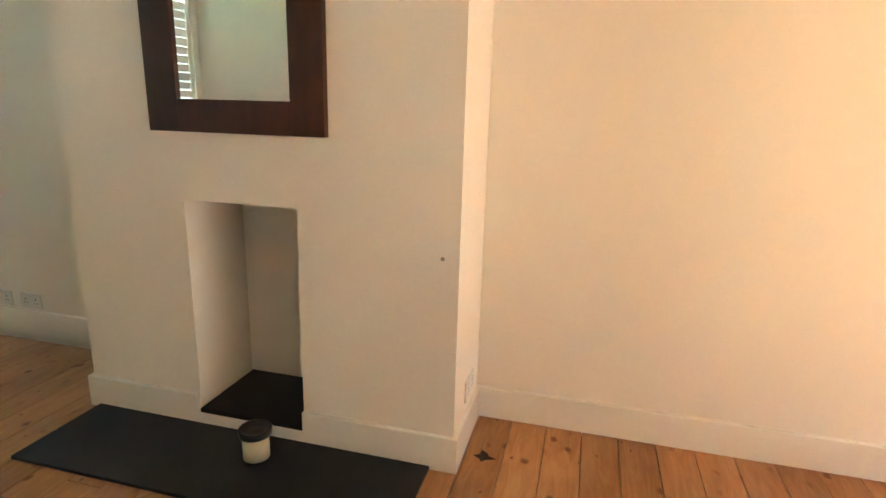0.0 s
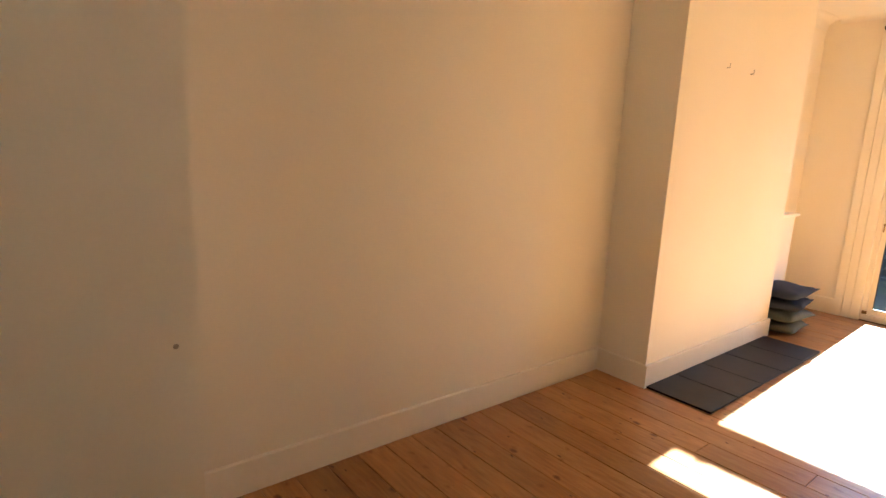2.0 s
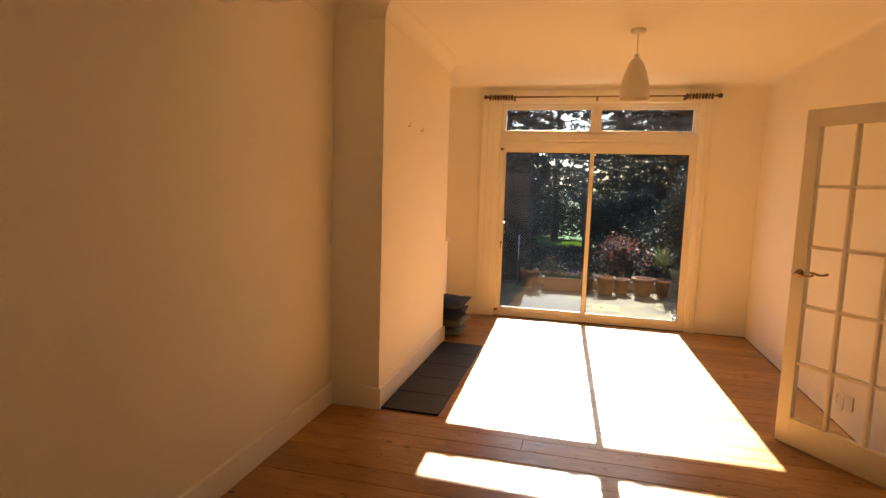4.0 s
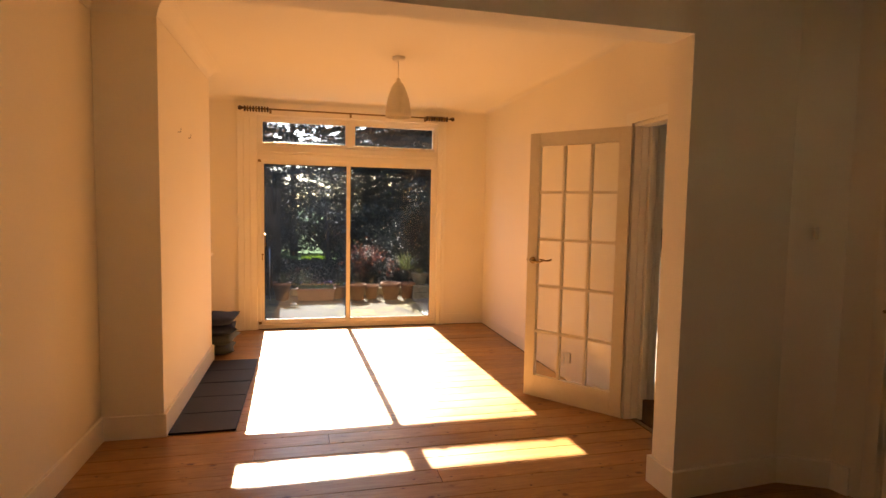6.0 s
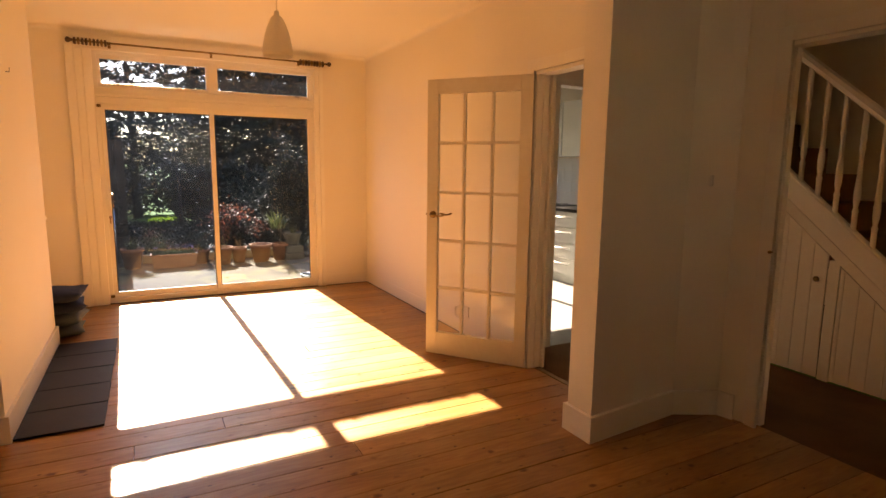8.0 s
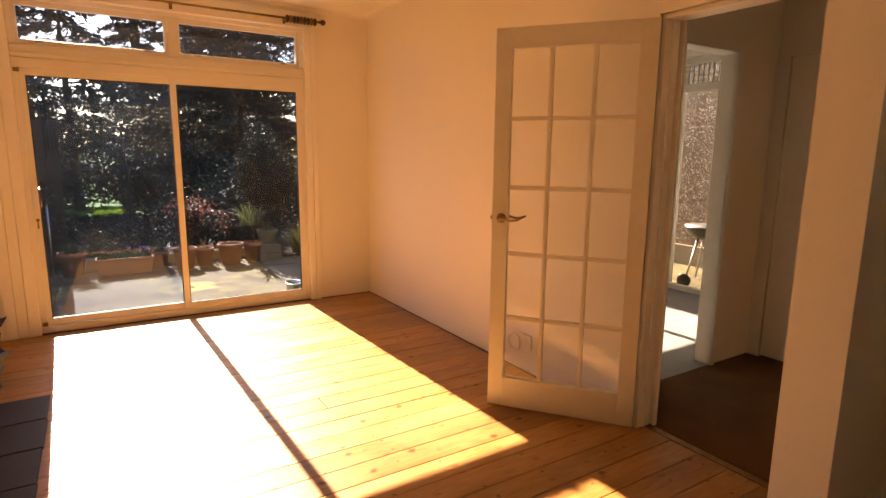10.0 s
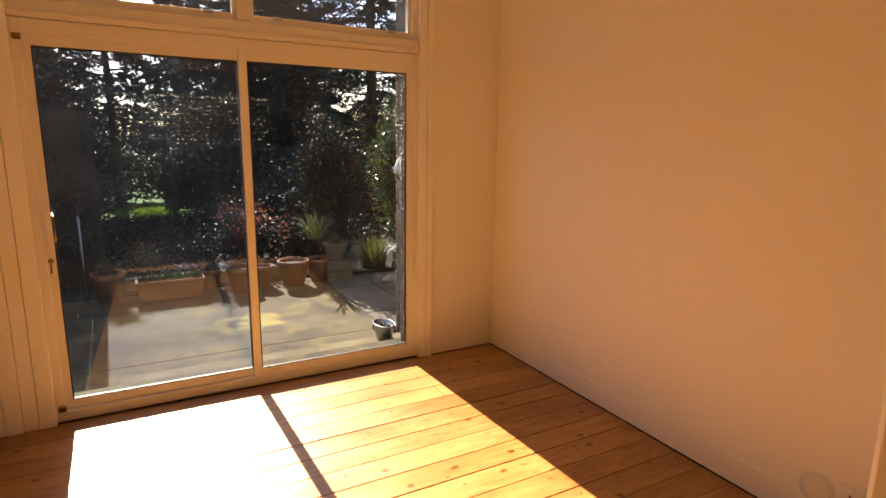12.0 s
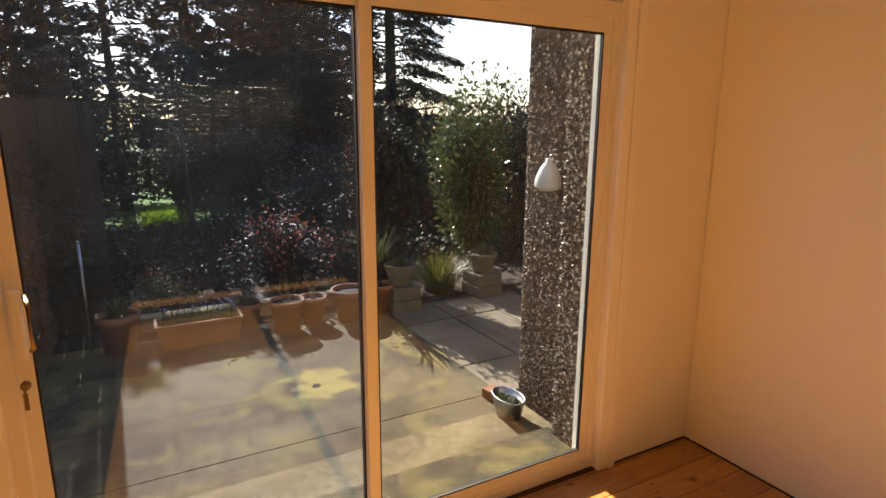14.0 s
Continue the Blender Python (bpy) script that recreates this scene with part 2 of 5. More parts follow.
    bp = N("ShaderNodeBump")
    bp.inputs["Strength"].default_value, bp.inputs["Distance"].default_value = 0.35, 0.004
    L(add.outputs[0], bp.inputs["Height"])
    L(bp.outputs[0], p.inputs["Normal"])
    return m


M_WALL = mat("wall_paint", (0.88, 0.83, 0.74), (0.85, 0.80, 0.71), rough=0.85, scale=1.3, fine=90, bump=0.12)
M_CEIL = mat("ceiling_paint", (0.87, 0.84, 0.78), (0.85, 0.82, 0.76), rough=0.9, scale=1.0, fine=70, bump=0.08)
M_GLOSS = mat("gloss_paint", (0.90, 0.87, 0.80), (0.86, 0.82, 0.74), rough=0.32, scale=2.5, fine=35, bump=0.08)
M_DOORP = mat("door_paint", (0.78, 0.73, 0.64), (0.72, 0.66, 0.56), rough=0.35, scale=3, fine=30, bump=0.1)
M_UPVC = mat("white_frame", (0.80, 0.77, 0.70), (0.76, 0.72, 0.65), rough=0.35, scale=2, fine=40, bump=0.04)
M_PINE = pine("varnished_pine")
M_DARK = mat("underfloor", (0.02, 0.014, 0.01), rough=0.9)
M_SLATE = mat("slate", (0.016, 0.017, 0.019), (0.009, 0.0095, 0.011), rough=0.55, spec=0.3, scale=5, fine=45, bump=0.35)
M_MAHOG = mat("dark_wood", (0.068, 0.022, 0.009), (0.022, 0.0075, 0.0035), rough=0.5, spec=0.3, scale=6, fine=30, bump=0.25, stretch=(1, 1, 0.3))
M_MIRROR = mat("mirror", (0.92, 0.92, 0.92), (0.91, 0.91, 0.91), rough=0.01, metal=1.0, bump=0)
M_GLASS = glass("clear_glass", shine=0.05)
# warm tint chosen to colour the light that enters the hall
M_HALL_WARM = glass("hall_warming_glass", (0.9, 0.62, 0.34))
# tints put in to dim the garden view; direct sun passes undimmed
M_DIM_PANE = glass("view_dimming_blue_glass", (0.53, 0.63, 0.78), dust_haze=0.0013, shine=0.05)
M_DIM_PANE2 = glass("view_dimming_pale_glass", (0.62, 0.69, 0.78), dust_haze=0.0004, shine=0.03)
M_CARPET = mat("brown_carpet", (0.17, 0.085, 0.032), (0.12, 0.058, 0.022), rough=0.98, scale=5, fine=300, bump=0.5)
M_RUBBER = mat("black_seal", (0.015, 0.015, 0.016), rough=0.6)
M_BRASS = mat("aged_brass", (0.35, 0.24, 0.12), (0.20, 0.13, 0.06), rough=0.35, metal=1.0, scale=20, bump=0.05)
M_CHROME = mat("chrome", (0.7, 0.7, 0.7), rough=0.15, metal=1.0, bump=0)
M_SHADE = mat("lamp_shade_enamel", (0.74, 0.70, 0.62), (0.70, 0.66, 0.58), rough=0.5, bump=0.03)
M_PLASTIC = mat("white_plastic", (0.78, 0.76, 0.70), (0.75, 0.73, 0.67), rough=0.4, bump=0)
M_NAVY = mat("navy_cotton", (0.028, 0.042, 0.075), (0.018, 0.028, 0.055), rough=0.95, scale=8, fine=250, bump=0.4)
M_SAGE = mat("sage_cotton", (0.13, 0.155, 0.15), (0.09, 0.11, 0.105), rough=0.95, scale=8, fine=250, bump=0.4)
M_WAX = mat("candle_wax", (0.80, 0.72, 0.52), (0.75, 0.66, 0.45), rough=0.5, bump=0.02)
M_BLACKP = mat("black_lacquer", (0.012, 0.011, 0.012), rough=0.3, bump=0)
M_CAB = mat("cabinet_paint", (0.62, 0.63, 0.60), (0.58, 0.59, 0.56), rough=0.4, bump=0.03)
M_TILE = mat("white_tile", (0.72, 0.73, 0.72), (0.68, 0.69, 0.68), rough=0.2, bump=0.03)
M_VINYL = mat("grey_vinyl", (0.25, 0.265, 0.28), (0.20, 0.212, 0.225), rough=0.45, scale=4, fine=60, bump=0.05)
M_STEEL = mat("steel", (0.45, 0.45, 0.46), rough=0.35, metal=1.0, bump=0.02)
M_RODWOOD = mat("rod_dark", (0.10, 0.06, 0.035), (0.05, 0.03, 0.018), rough=0.35, scale=25, bump=0.05)
M_STEP = concrete("pale_concrete", (0.30, 0.235, 0.135), (0.12, 0.092, 0.05), moss=0.35)
M_CONC = concrete("stained_concrete", (0.150, 0.120, 0.062), (0.036, 0.029, 0.016), moss=1.0, patch=(7.16, 0.42))
M_SLAB = mat("paving_slab", (0.25, 0.205, 0.145), (0.13, 0.105, 0.075), rough=0.92, scale=3, fine=60, bump=0.5, vary=0.15)
M_SOIL = mat("soil", (0.05, 0.035, 0.022), (0.03, 0.02, 0.013), rough=1.0, scale=12, fine=80, bump=0.8)
M_TERRA = mat("terracotta", (0.36, 0.15, 0.075), (0.25, 0.11, 0.06), rough=0.85, scale=7, fine=50, bump=0.2)
M_STONEPOT = mat("weathered_stone", (0.22, 0.20, 0.15), (0.10, 0.09, 0.065), rough=0.95, scale=9, fine=60, bump=0.6)
M_PEB = pebble("pebbledash", ((0.3, 0.22, 0.16), (0.2, 0.15, 0.1)))
M_GRASS = mat("lawn", (0.13, 0.25, 0.03), (0.09, 0.18, 0.02), rough=1.0, scale=1.2, fine=90, bump=0.8)
M_BARK = mat("bark", (0.055, 0.048, 0.042), (0.028, 0.025, 0.022), rough=0.95, scale=6, fine=30, bump=0.8, stretch=(1, 1, 0.25))
M_FENCE = mat("fence_timber", (0.034, 0.029, 0.025), (0.019, 0.016, 0.014), rough=0.9, scale=5, fine=40, bump=0.4, stretch=(1, 1, 0.2), vary=0.2)
M_LEDGE = mat("weathered_sleeper", (0.42, 0.32, 0.16), (0.28, 0.21, 0.11), rough=0.9, scale=4, fine=40, bump=0.4)


def leafmat(name, c1, c2, trans=0.13, rough=0.5, spec=0.5):
    m = mat(name, c1, c2, rough=rough, scale=1.5, fine=12, bump=0, spec=spec)
    nt = m.node_tree
    p, o = nt.nodes["Principled BSDF"], nt.nodes["Material Output"]
    tr, mx = nt.nodes.new("ShaderNodeBsdfTranslucent"), nt.nodes.new("ShaderNodeMixShader")
    tr.inputs[0].default_value = (*[min(1, v * 1.6) for v in c1], 1)
    mx.inputs[0].default_value = trans
    nt.links.new(p.outputs[0], mx.inputs[1])
    nt.links.new(tr.outputs[0], mx.inputs[2])
    nt.links.new(mx.outputs[0], o.inputs[0])
    return m


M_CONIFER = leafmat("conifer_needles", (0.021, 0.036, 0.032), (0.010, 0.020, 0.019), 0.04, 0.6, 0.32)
M_LEAF = leafmat("green_leaves", (0.05, 0.08, 0.022), (0.03, 0.048, 0.015))
M_LEAFP = leafmat("pale_leaves", (0.13, 0.15, 0.055), (0.07, 0.085, 0.03))
M_RED = leafmat("red_leaves", (0.30, 0.085, 0.05), (0.13, 0.045, 0.03), 0.22)
M_STRAW = leafmat("yellow_green_blades", (0.13, 0.13, 0.03), (0.05, 0.06, 0.018), 0.2)
M_GLOSSY = leafmat("shiny_leaves", (0.075, 0.11, 0.035), (0.03, 0.05, 0.018), 0.14, 0.25)


# ---- mesh helpers ----
def link(name, bm, material, parent=None, label="", smooth=False):
    me = bpy.data.meshes.new(name)
    bm.normal_update()
    bm.to_mesh(me)
    bm.free()
    me.materials.append(material)
    if smooth:
        for f in me.polygons:
            f.use_smooth = True
    ob = new(name, me)
    ob.parent = parent
    if label:
        ob["label"] = label
    return ob


def add_box(bm, x0, x1, y0, y1, z0, z1, bevel=0.0, m=None):
    vs = [bm.verts.new((x, y, z)) for x in (x0, x1) for y in (y0, y1) for z in (z0, z1)]
    fs = [bm.faces.new([vs[i] for i in q]) for q in ((0, 1, 3, 2), (4, 6, 7, 5), (0, 4, 5, 1), (2, 3, 7, 6), (0, 2, 6, 4), (1, 5, 7, 3))]
    if bevel:
        es = list({e for f in fs for e in f.edges})
        r = bmesh.ops.bevel(bm, geom=es, offset=bevel, segments=2, affect="EDGES", profile=0.6)
        vs = list({v for f in r["faces"] for v in f.verts} | {v for v in vs if v.is_valid})
    if m is not None:
        bmesh.ops.transform(bm, matrix=m, verts=vs)
    return vs


def box(name, x0, x1, y0, y1, z0, z1, material, parent=None, bevel=0.0, label="", m=None):
    bm = bmesh.new()
    add_box(bm, x0, x1, y0, y1, z0, z1, bevel, m)
    return link(name, bm, material, parent, label)


def boxes(name, lst, material, parent=None, bevel=0.0, label=""):
    bm = bmesh.new()
    for b in lst:
        add_box(bm, *b, bevel)
    return link(name, bm, material, parent, label)


def add_prism(bm, pts, z0, z1):
    a = [bm.verts.new((x, y, z0)) for x, y in pts]
    b = [bm.verts.new((x, y, z1)) for x, y in pts]
    bm.faces.new(a[::-1])
    bm.faces.new(b)
    n = len(pts)
    for i in range(n):
        bm.faces.new((a[i], a[(i + 1) % n], b[(i + 1) % n], b[i]))
    bmesh.ops.recalc_face_normals(bm, faces=bm.faces)


def add_lathe(bm, prof, centre=(0, 0, 0), seg=24, m=None):
    """A turned shape from (radius, height) pairs."""
    rings = []
    vs = []
    for r, z in prof:
        if r < 1e-5:
            ring = [bm.verts.new((centre[0], centre[1], centre[2] + z))]
        else:
            ring = [bm.verts.new((centre[0] + r * math.cos(2 * math.pi * i / seg), centre[1] + r * math.sin(2 * math.pi * i / seg), centre[2] + z)) for i in range(seg)]
        rings.append(ring)
        vs += ring
    for a, b in zip(rings, rings[1:]):
        for i in range(seg):
            j = (i + 1) % seg
            if len(a) == 1 and len(b) == 1:
                continue
            if len(a) == 1:
                bm.faces.new((a[0], b[j], b[i]))
            elif len(b) == 1:
                bm.faces.new((a[i], a[j], b[0]))
            else:
                bm.faces.new((a[i], a[j], b[j], b[i]))
    if m is not None:
        bmesh.ops.transform(bm, matrix=m, verts=vs)
    return vs


def lathe(name, prof, centre, material, parent=None, seg=24, label="", m=None):
    bm = bmesh.new()
    add_lathe(bm, prof, centre, seg, m)
    bmesh.ops.recalc_face_normals(bm, faces=bm.faces)
    return link(name, bm, material, parent, label, smooth=True)


def add_tube(bm, pts, r, seg=8, taper=None):
    """A round bar along points."""
    rings = []
    for i, p in enumerate(pts):
        p = Vector(p)
        d = (Vector(pts[min(i + 1, len(pts) - 1)]) - Vector(pts[max(i - 1, 0)])).normalized()
        u = d.orthogonal().normalized() if abs(d.z) > 0.99 else d.cross(Vector((0, 0, 1))).normalized()
        w = d.cross(u)
        rr = r * (1 - (1 - taper) * i / (len(pts) - 1)) if taper is not None else r
        rings.append([bm.verts.new(p + (u * math.cos(2 * math.pi * k / seg) + w * math.sin(2 * math.pi * k / seg)) * rr) for k in range(seg)])
    for a, b in zip(rings, rings[1:]):
        for k in range(seg):
            bm.faces.new((a[k], a[(k + 1) % seg], b[(k + 1) % seg], b[k]))
    bm.faces.new(rings[0][::-1])
    bm.faces.new(rings[-1])


def tube(name, pts, r, material, parent=None, seg=10, label=""):
    bm = bmesh.new()
    add_tube(bm, pts, r, seg)
    return link(name, bm, material, parent, label, smooth=True)


def empty(name, at=(0, 0, 0), label="", category="", group="", kind=""):
    e = new(name)
    e.location = at
    return tagged(e, label, category, group, kind)


def setting(ob, label=""):
    return tagged(ob, label, kind="structure")


def profile_strip(name, path, prof, material, parent=None, label="", smooth=False):
    """A moulding: prof is (out, up) pairs, swept along plan points; out is to the left of the way."""
    bm = bmesh.new()
    n = len(path)
    rows = []
    for i, (x, y) in enumerate(path):
        p = Vector((x, y))
        d0 = (p - Vector(path[i - 1])).normalized() if i else None
        d1 = (Vector(path[i + 1]) - p).normalized() if i < n - 1 else None
        n0 = Vector((-d0.y, d0.x)) if d0 else None
        n1 = Vector((-d1.y, d1.x)) if d1 else None
        if n0 is None:
            o = n1
        elif n1 is None:
            o = n0
        else:
            o = (n0 + n1) / (1 + n0.dot(n1))
        rows.append([bm.verts.new((x + o.x * a, y + o.y * a, b)) for a, b in prof])
    k = len(prof)
    for a, b in zip(rows, rows[1:]):
        for j in range(k):
            bm.faces.new((a[j], b[j], b[(j + 1) % k], a[(j + 1) % k]))
    bm.faces.new(rows[0])
    bm.faces.new(rows[-1][::-1])
    bmesh.ops.recalc_face_normals(bm, faces=bm.faces)
    return link(name, bm, material, parent, label, smooth)


# ---- the structure ----
CZ, PY, WX, EX, SY = 2.60, 2.335, -3.75, 5.36, -0.97
H0 = -0.25
setting(box("subfloor", WX, 5.42, -1.62, PY, H0, -0.025, M_DARK))
setting(boxes("wall_party", [(-1.775, 5.72, PY, PY + 0.25, H0, CZ + 0.3), (WX - 0.2, -1.775, PY + 0.085, PY + 0.25, H0, CZ + 0.3)], M_WALL), "smooth off-white painted party wall")
# chimney breast of the front room, with a square fire opening
setting(boxes("chimney_breast_front", [(-1.775, -1.228, 1.903, PY + 0.08, 0, CZ), (-0.752, -0.14, 1.903, PY - 0.003, 0, CZ), (-1.228, -0.752, 1.903, PY - 0.003, 0.957, CZ), (-1.228, -0.752, 2.27, PY - 0.003, 0, 0.957)], M_WALL), "off-white chimney breast with a square empty fire opening")
setting(box("chimney_breast_rear", 2.40, 4.12, 1.99, PY - 0.003, 0, CZ, M_WALL), "off-white blocked-up chimney breast")
# garden wall with the opening for the sliding door
GX0, GX1 = 5.36, 5.52
OY0, OY1, OZ = -0.37, 1.70, 2.42
setting(boxes("wall_garden", [(GX0, GX1, SY - 0.1, OY0, H0, CZ + 0.3), (GX0, GX1, OY1, PY, H0, CZ + 0.3), (GX0, GX1, OY0, OY1, OZ, CZ + 0.3)], M_WALL), "off-white wall round the sliding garden door")
# wall between dining room and kitchen, with the glazed door's opening
DX0, DX1, DZ = 1.375, 2.135, 2.005
setting(boxes("wall_kitchen", [(DX1, GX0 - 0.003, SY - 0.10, SY, H0, CZ), (1.293, DX0, SY - 0.10, SY, 0, CZ), (DX0, DX1, SY - 0.10, SY, DZ, CZ)], M_WALL), "plain off-white painted wall")
# pier and beam between front and dining room
bm = bmesh.new()
add_prism(bm, [(1.115, -0.63), (1.17, -1.29), (1.05, -1.525), (0.885, -1.56), (0.885, -1.66), (1.14, -1.66), (1.293, -1.40), (1.293, -0.63)], 0, CZ)
setting(link("wall_pier", bm, M_WALL), "off-white wall end that turns towards the hall door")
setting(box("beam", 1.115, 1.293, -0.63, PY - 0.003, 2.26, CZ, M_WALL), "boxed off-white beam over the opening between the rooms")
setting(boxes("wall_hall", [(0.885, 0.05 + 0.832, -1.66, -1.56, 2.02, CZ), (WX, 0.05, -1.66, -1.56, 0, CZ), (0.05, 0.882, -1.66, -1.56, 2.03, CZ)], M_WALL), "off-white wall with the hall doorway")
# front wall with the shuttered window
FY0, FY1 = -1.50, 1.65
setting(boxes("wall_front", [(WX - 0.25, WX, -3.7, -2.55, H0, CZ + 0.3), (WX - 0.25, WX, -1.70, FY0 - 0.001, H0, CZ + 0.3), (WX - 0.25, WX, -2.55, -1.70, 2.15, CZ + 0.3), (WX - 0.25, WX, FY1, PY, H0, CZ + 0.3), (WX - 0.25, WX, FY0, FY1, H0, 0.75), (WX - 0.25, WX, FY0, FY1, 2.4, CZ + 0.3)], M_WALL), "off-white front wall round a shuttered window")
setting(box("ceiling", WX - 0.25, 5.70, -3.9, PY + 0.2, CZ, CZ + 0.2, M_CEIL), "off-white painted ceiling")

# hall and kitchen behind
setting(box("floor_hall", WX, 2.45, -2.62, -1.08, H0, -0.002, M_CARPET), "worn brown carpet")
setting(boxes("wall_kitchen_door", [(2.45, 2.55, -1.39, -1.08, 0, CZ), (2.45, 2.55, -3.66, -2.14, 0, CZ), (2.45, 2.55, -2.14, -1.39, 2.02, CZ)], M_WALL), "off-white wall with the kitchen doorway")
setting(box("floor_kitchen", 2.45, 6.287, -3.9, -1.08, H0, -0.001, M_VINYL), "pale grey vinyl kitchen floor")
KDX0, KDX1 = 3.15, 4.05
setting(boxes("wall_side", [(WX - 0.25, KDX0, -3.92, -3.66, H0, CZ + 0.3), (KDX1, 6.29, -3.92, -3.66, H0, CZ + 0.3), (KDX0, KDX1, -3.92, -3.66, 2.3, CZ + 0.3)], M_WALL), "painted outer side wall with the kitchen's side door")
KWY0, KWY1, KWZ0, KWZ1 = -3.2, -1.5, 0.95, 2.15
setting(boxes("wall_kitchen_east", [(6.09, 6.29, -3.66, KWY0, H0, 2.9), (6.09, 6.29, KWY1, -0.62, H0, 2.9), (6.09, 6.29, KWY0, KWY1, H0, KWZ0), (6.09, 6.29, KWY0, KWY1, KWZ1, 2.9)], M_PEB), "pebbledashed kitchen wall with a window")
setting(box("wall_kitchen_north", 5.703, 6.087, -0.86, -0.62, H0, 2.9, M_PEB), "brown pebbledashed outer kitchen wall")
setting(box("roof_kitchen", 5.703, 6.36, -3.92, -0.55, 2.9, 3.05, M_SLATE), "flat dark roof over the kitchen")
setting(boxes("wall_rear", [(5.523, 5.70, SY - 0.1, -0.395, H0, CZ + 0.3), (5.523, 5.70, OY1 + 0.02, PY - 0.003, H0, CZ + 0.3), (5.523, 5.70, -0.395, OY1 + 0.02, OZ + 0.02, CZ + 0.3)], M_PEB), "brown pebbledashed rear wall of the house")
setting(box("trim_reveal", 5.472, 5.518, -0.46, -0.375, -0.10, 2.6, M_UPVC))
# skirting boards
SK = [(0, 0), (0.018, 0), (0.018, 0.139), (0.0155, 0.142), (0, 0.142)]
SK_FLUSH = [(0, 0.006), (0.0025, 0.006), (0.0018, 0.124), (0.0, 0.13)]
for pts in ([(WX + 0.01, PY + 0.085), (-1.775, PY + 0.085), (-1.775, 1.903), (-1.238, 1.903)], [(-0.752, 1.903), (-0.14, 1.903), (-0.14, PY), (2.40, PY), (2.40, 1.99), (4.12, 1.99), (4.12, PY), (EX, PY), (EX, 1.90)],
            [(1.293, SY), (1.293, -0.63), (1.115, -0.63), (1.17, -1.29), (1.05, -1.525), (0.96, -1.545)], [(-0.06, -1.56), (WX, -1.56), (WX, PY + 0.08)]):
    setting(profile_strip("baseboard", pts[::-1], SK, M_GLOSS), "off-white gloss painted skirting board")
setting(profile_strip("baseboard", [(EX, -0.47), (EX, SY), (2.21, SY)][::-1], SK_FLUSH, M_WALL), "flush board painted over with the wall")
# near-black strips laid proud to draw the shaded gap at the wall foot
setting(boxes("floor_gap_shade", [(2.21, EX - 0.006, SY - 0.002, SY + 0.007, -0.01, 0.004), (EX - 0.007, EX + 0.002, SY, -0.47, -0.01, 0.004)], M_DARK), "thin dark strip laid as the shade of the gap between boards and wall")
setting(box("trim_hearth_edge", -1.238, -0.752, 1.885, 1.903, 0, 0.062, M_GLOSS), "low painted skirting under the fire opening")
# coving
CV = [(0, CZ - 0.10)] + [(0.003 + 0.095 * (1 - math.cos(radians(a))), CZ - 0.10 + 0.098 * math.sin(radians(a))) for a in range(0, 91, 6)] + [(0.098, CZ), (0, CZ)]
CW = [(a * 0.42, CZ - (CZ - b) * 0.42) for a, b in CV]
setting(profile_strip("coving", [(EX, PY - 0.1), (EX, SY), (1.293, SY)][::-1], CW, M_CEIL), "small plaster cove")
for pts in ([(1.293, PY), (2.40, PY), (2.40, 1.99), (4.12, 1.99), (4.12, PY), (EX, PY)], [(WX, PY + 0.085), (-1.775, PY + 0.085), (-1.775, 1.903), (-0.14, 1.903), (-0.14, PY), (1.115, PY)]):
    setting(profile_strip("coving", pts[::-1], CV, M_CEIL), "plain curved coving")


def architrave(name, axis, face, a0, a1, top, w=0.075, d=0.018, sign=1, z0=0.0):
    """Two legs and a head of moulding round an opening; the opening runs from a0 to a1."""
    bm = bmesh.new()
    for s0, s1, zz0, zz1 in ((a0 - w, a0, z0, top + w), (a1, a1 + w, z0, top + w), (a0, a1, top, top + w)):
        for inset, depth in ((0.0, d * 0.65), (0.2, d)):
            u0, u1, v1 = s0, s1, zz1
            if inset:
                k = w * inset
                u0, u1 = s0 + (k if s0 < a0 else 0), s1 - (k if s1 > a1 else 0)
                if s0 == a0:
                    u0, u1 = s0, s1
                v1 = zz1 - k
            f0, f1 = sorted((face, face + sign * depth + sign * 0.001 * (1 if inset else 0)))
            if axis == "y":
                add_box(bm, u0, u1, f0, f1, zz0, v1, 0.002)
            else:
                add_box(bm, f0, f1, u0, u1, zz0, v1, 0.002)
    return link(name, bm, M_GLOSS)


setting(architrave("trim_dining_door", "y", SY, DX0, DX1, DZ), "off-white moulded door surround")
setting(boxes("trim_dining_door", [(2.083, 2.175, -1.092, -1.0705, 0, 2.06), (DX0, 2.083, -1.092, -1.0705, 1.985, 2.06)], M_GLOSS, bevel=0.003), "off-white door surround on the hall side")
setting(architrave("trim_hall_door", "y", -1.56, 0.05, 0.832, 2.02), "off-white moulded door surround")
tg_ = [(5.342, GX0, OY1, OY1 + 0.07, 0, OZ), (5.347, GX0, OY1 + 0.072, OY1 + 0.135, 0, OZ), (5.334, GX0, OY1 + 0.137, OY1 + 0.205, 0, OZ + 0.13),
       (5.342, GX0, OY0 - 0.05, OY0, 0, OZ), (5.336, GX0, OY0 - 0.095, OY0 - 0.052, 0, OZ + 0.13), (5.342, GX0, OY0 - 0.05, OY1 + 0.135, OZ + 0.002, OZ + 0.06), (5.338, GX0, OY0 - 0.05, OY1 + 0.135, OZ + 0.062, OZ + 0.13)]
setting(boxes("trim_garden_door", tg_, M_GLOSS, bevel=0.004), "wide off-white moulded surround")
setting(architrave("trim_kitchen_door", "x", 2.45, -2.10, -1.42, 1.99, w=0.05, sign=-1), "white door surround")
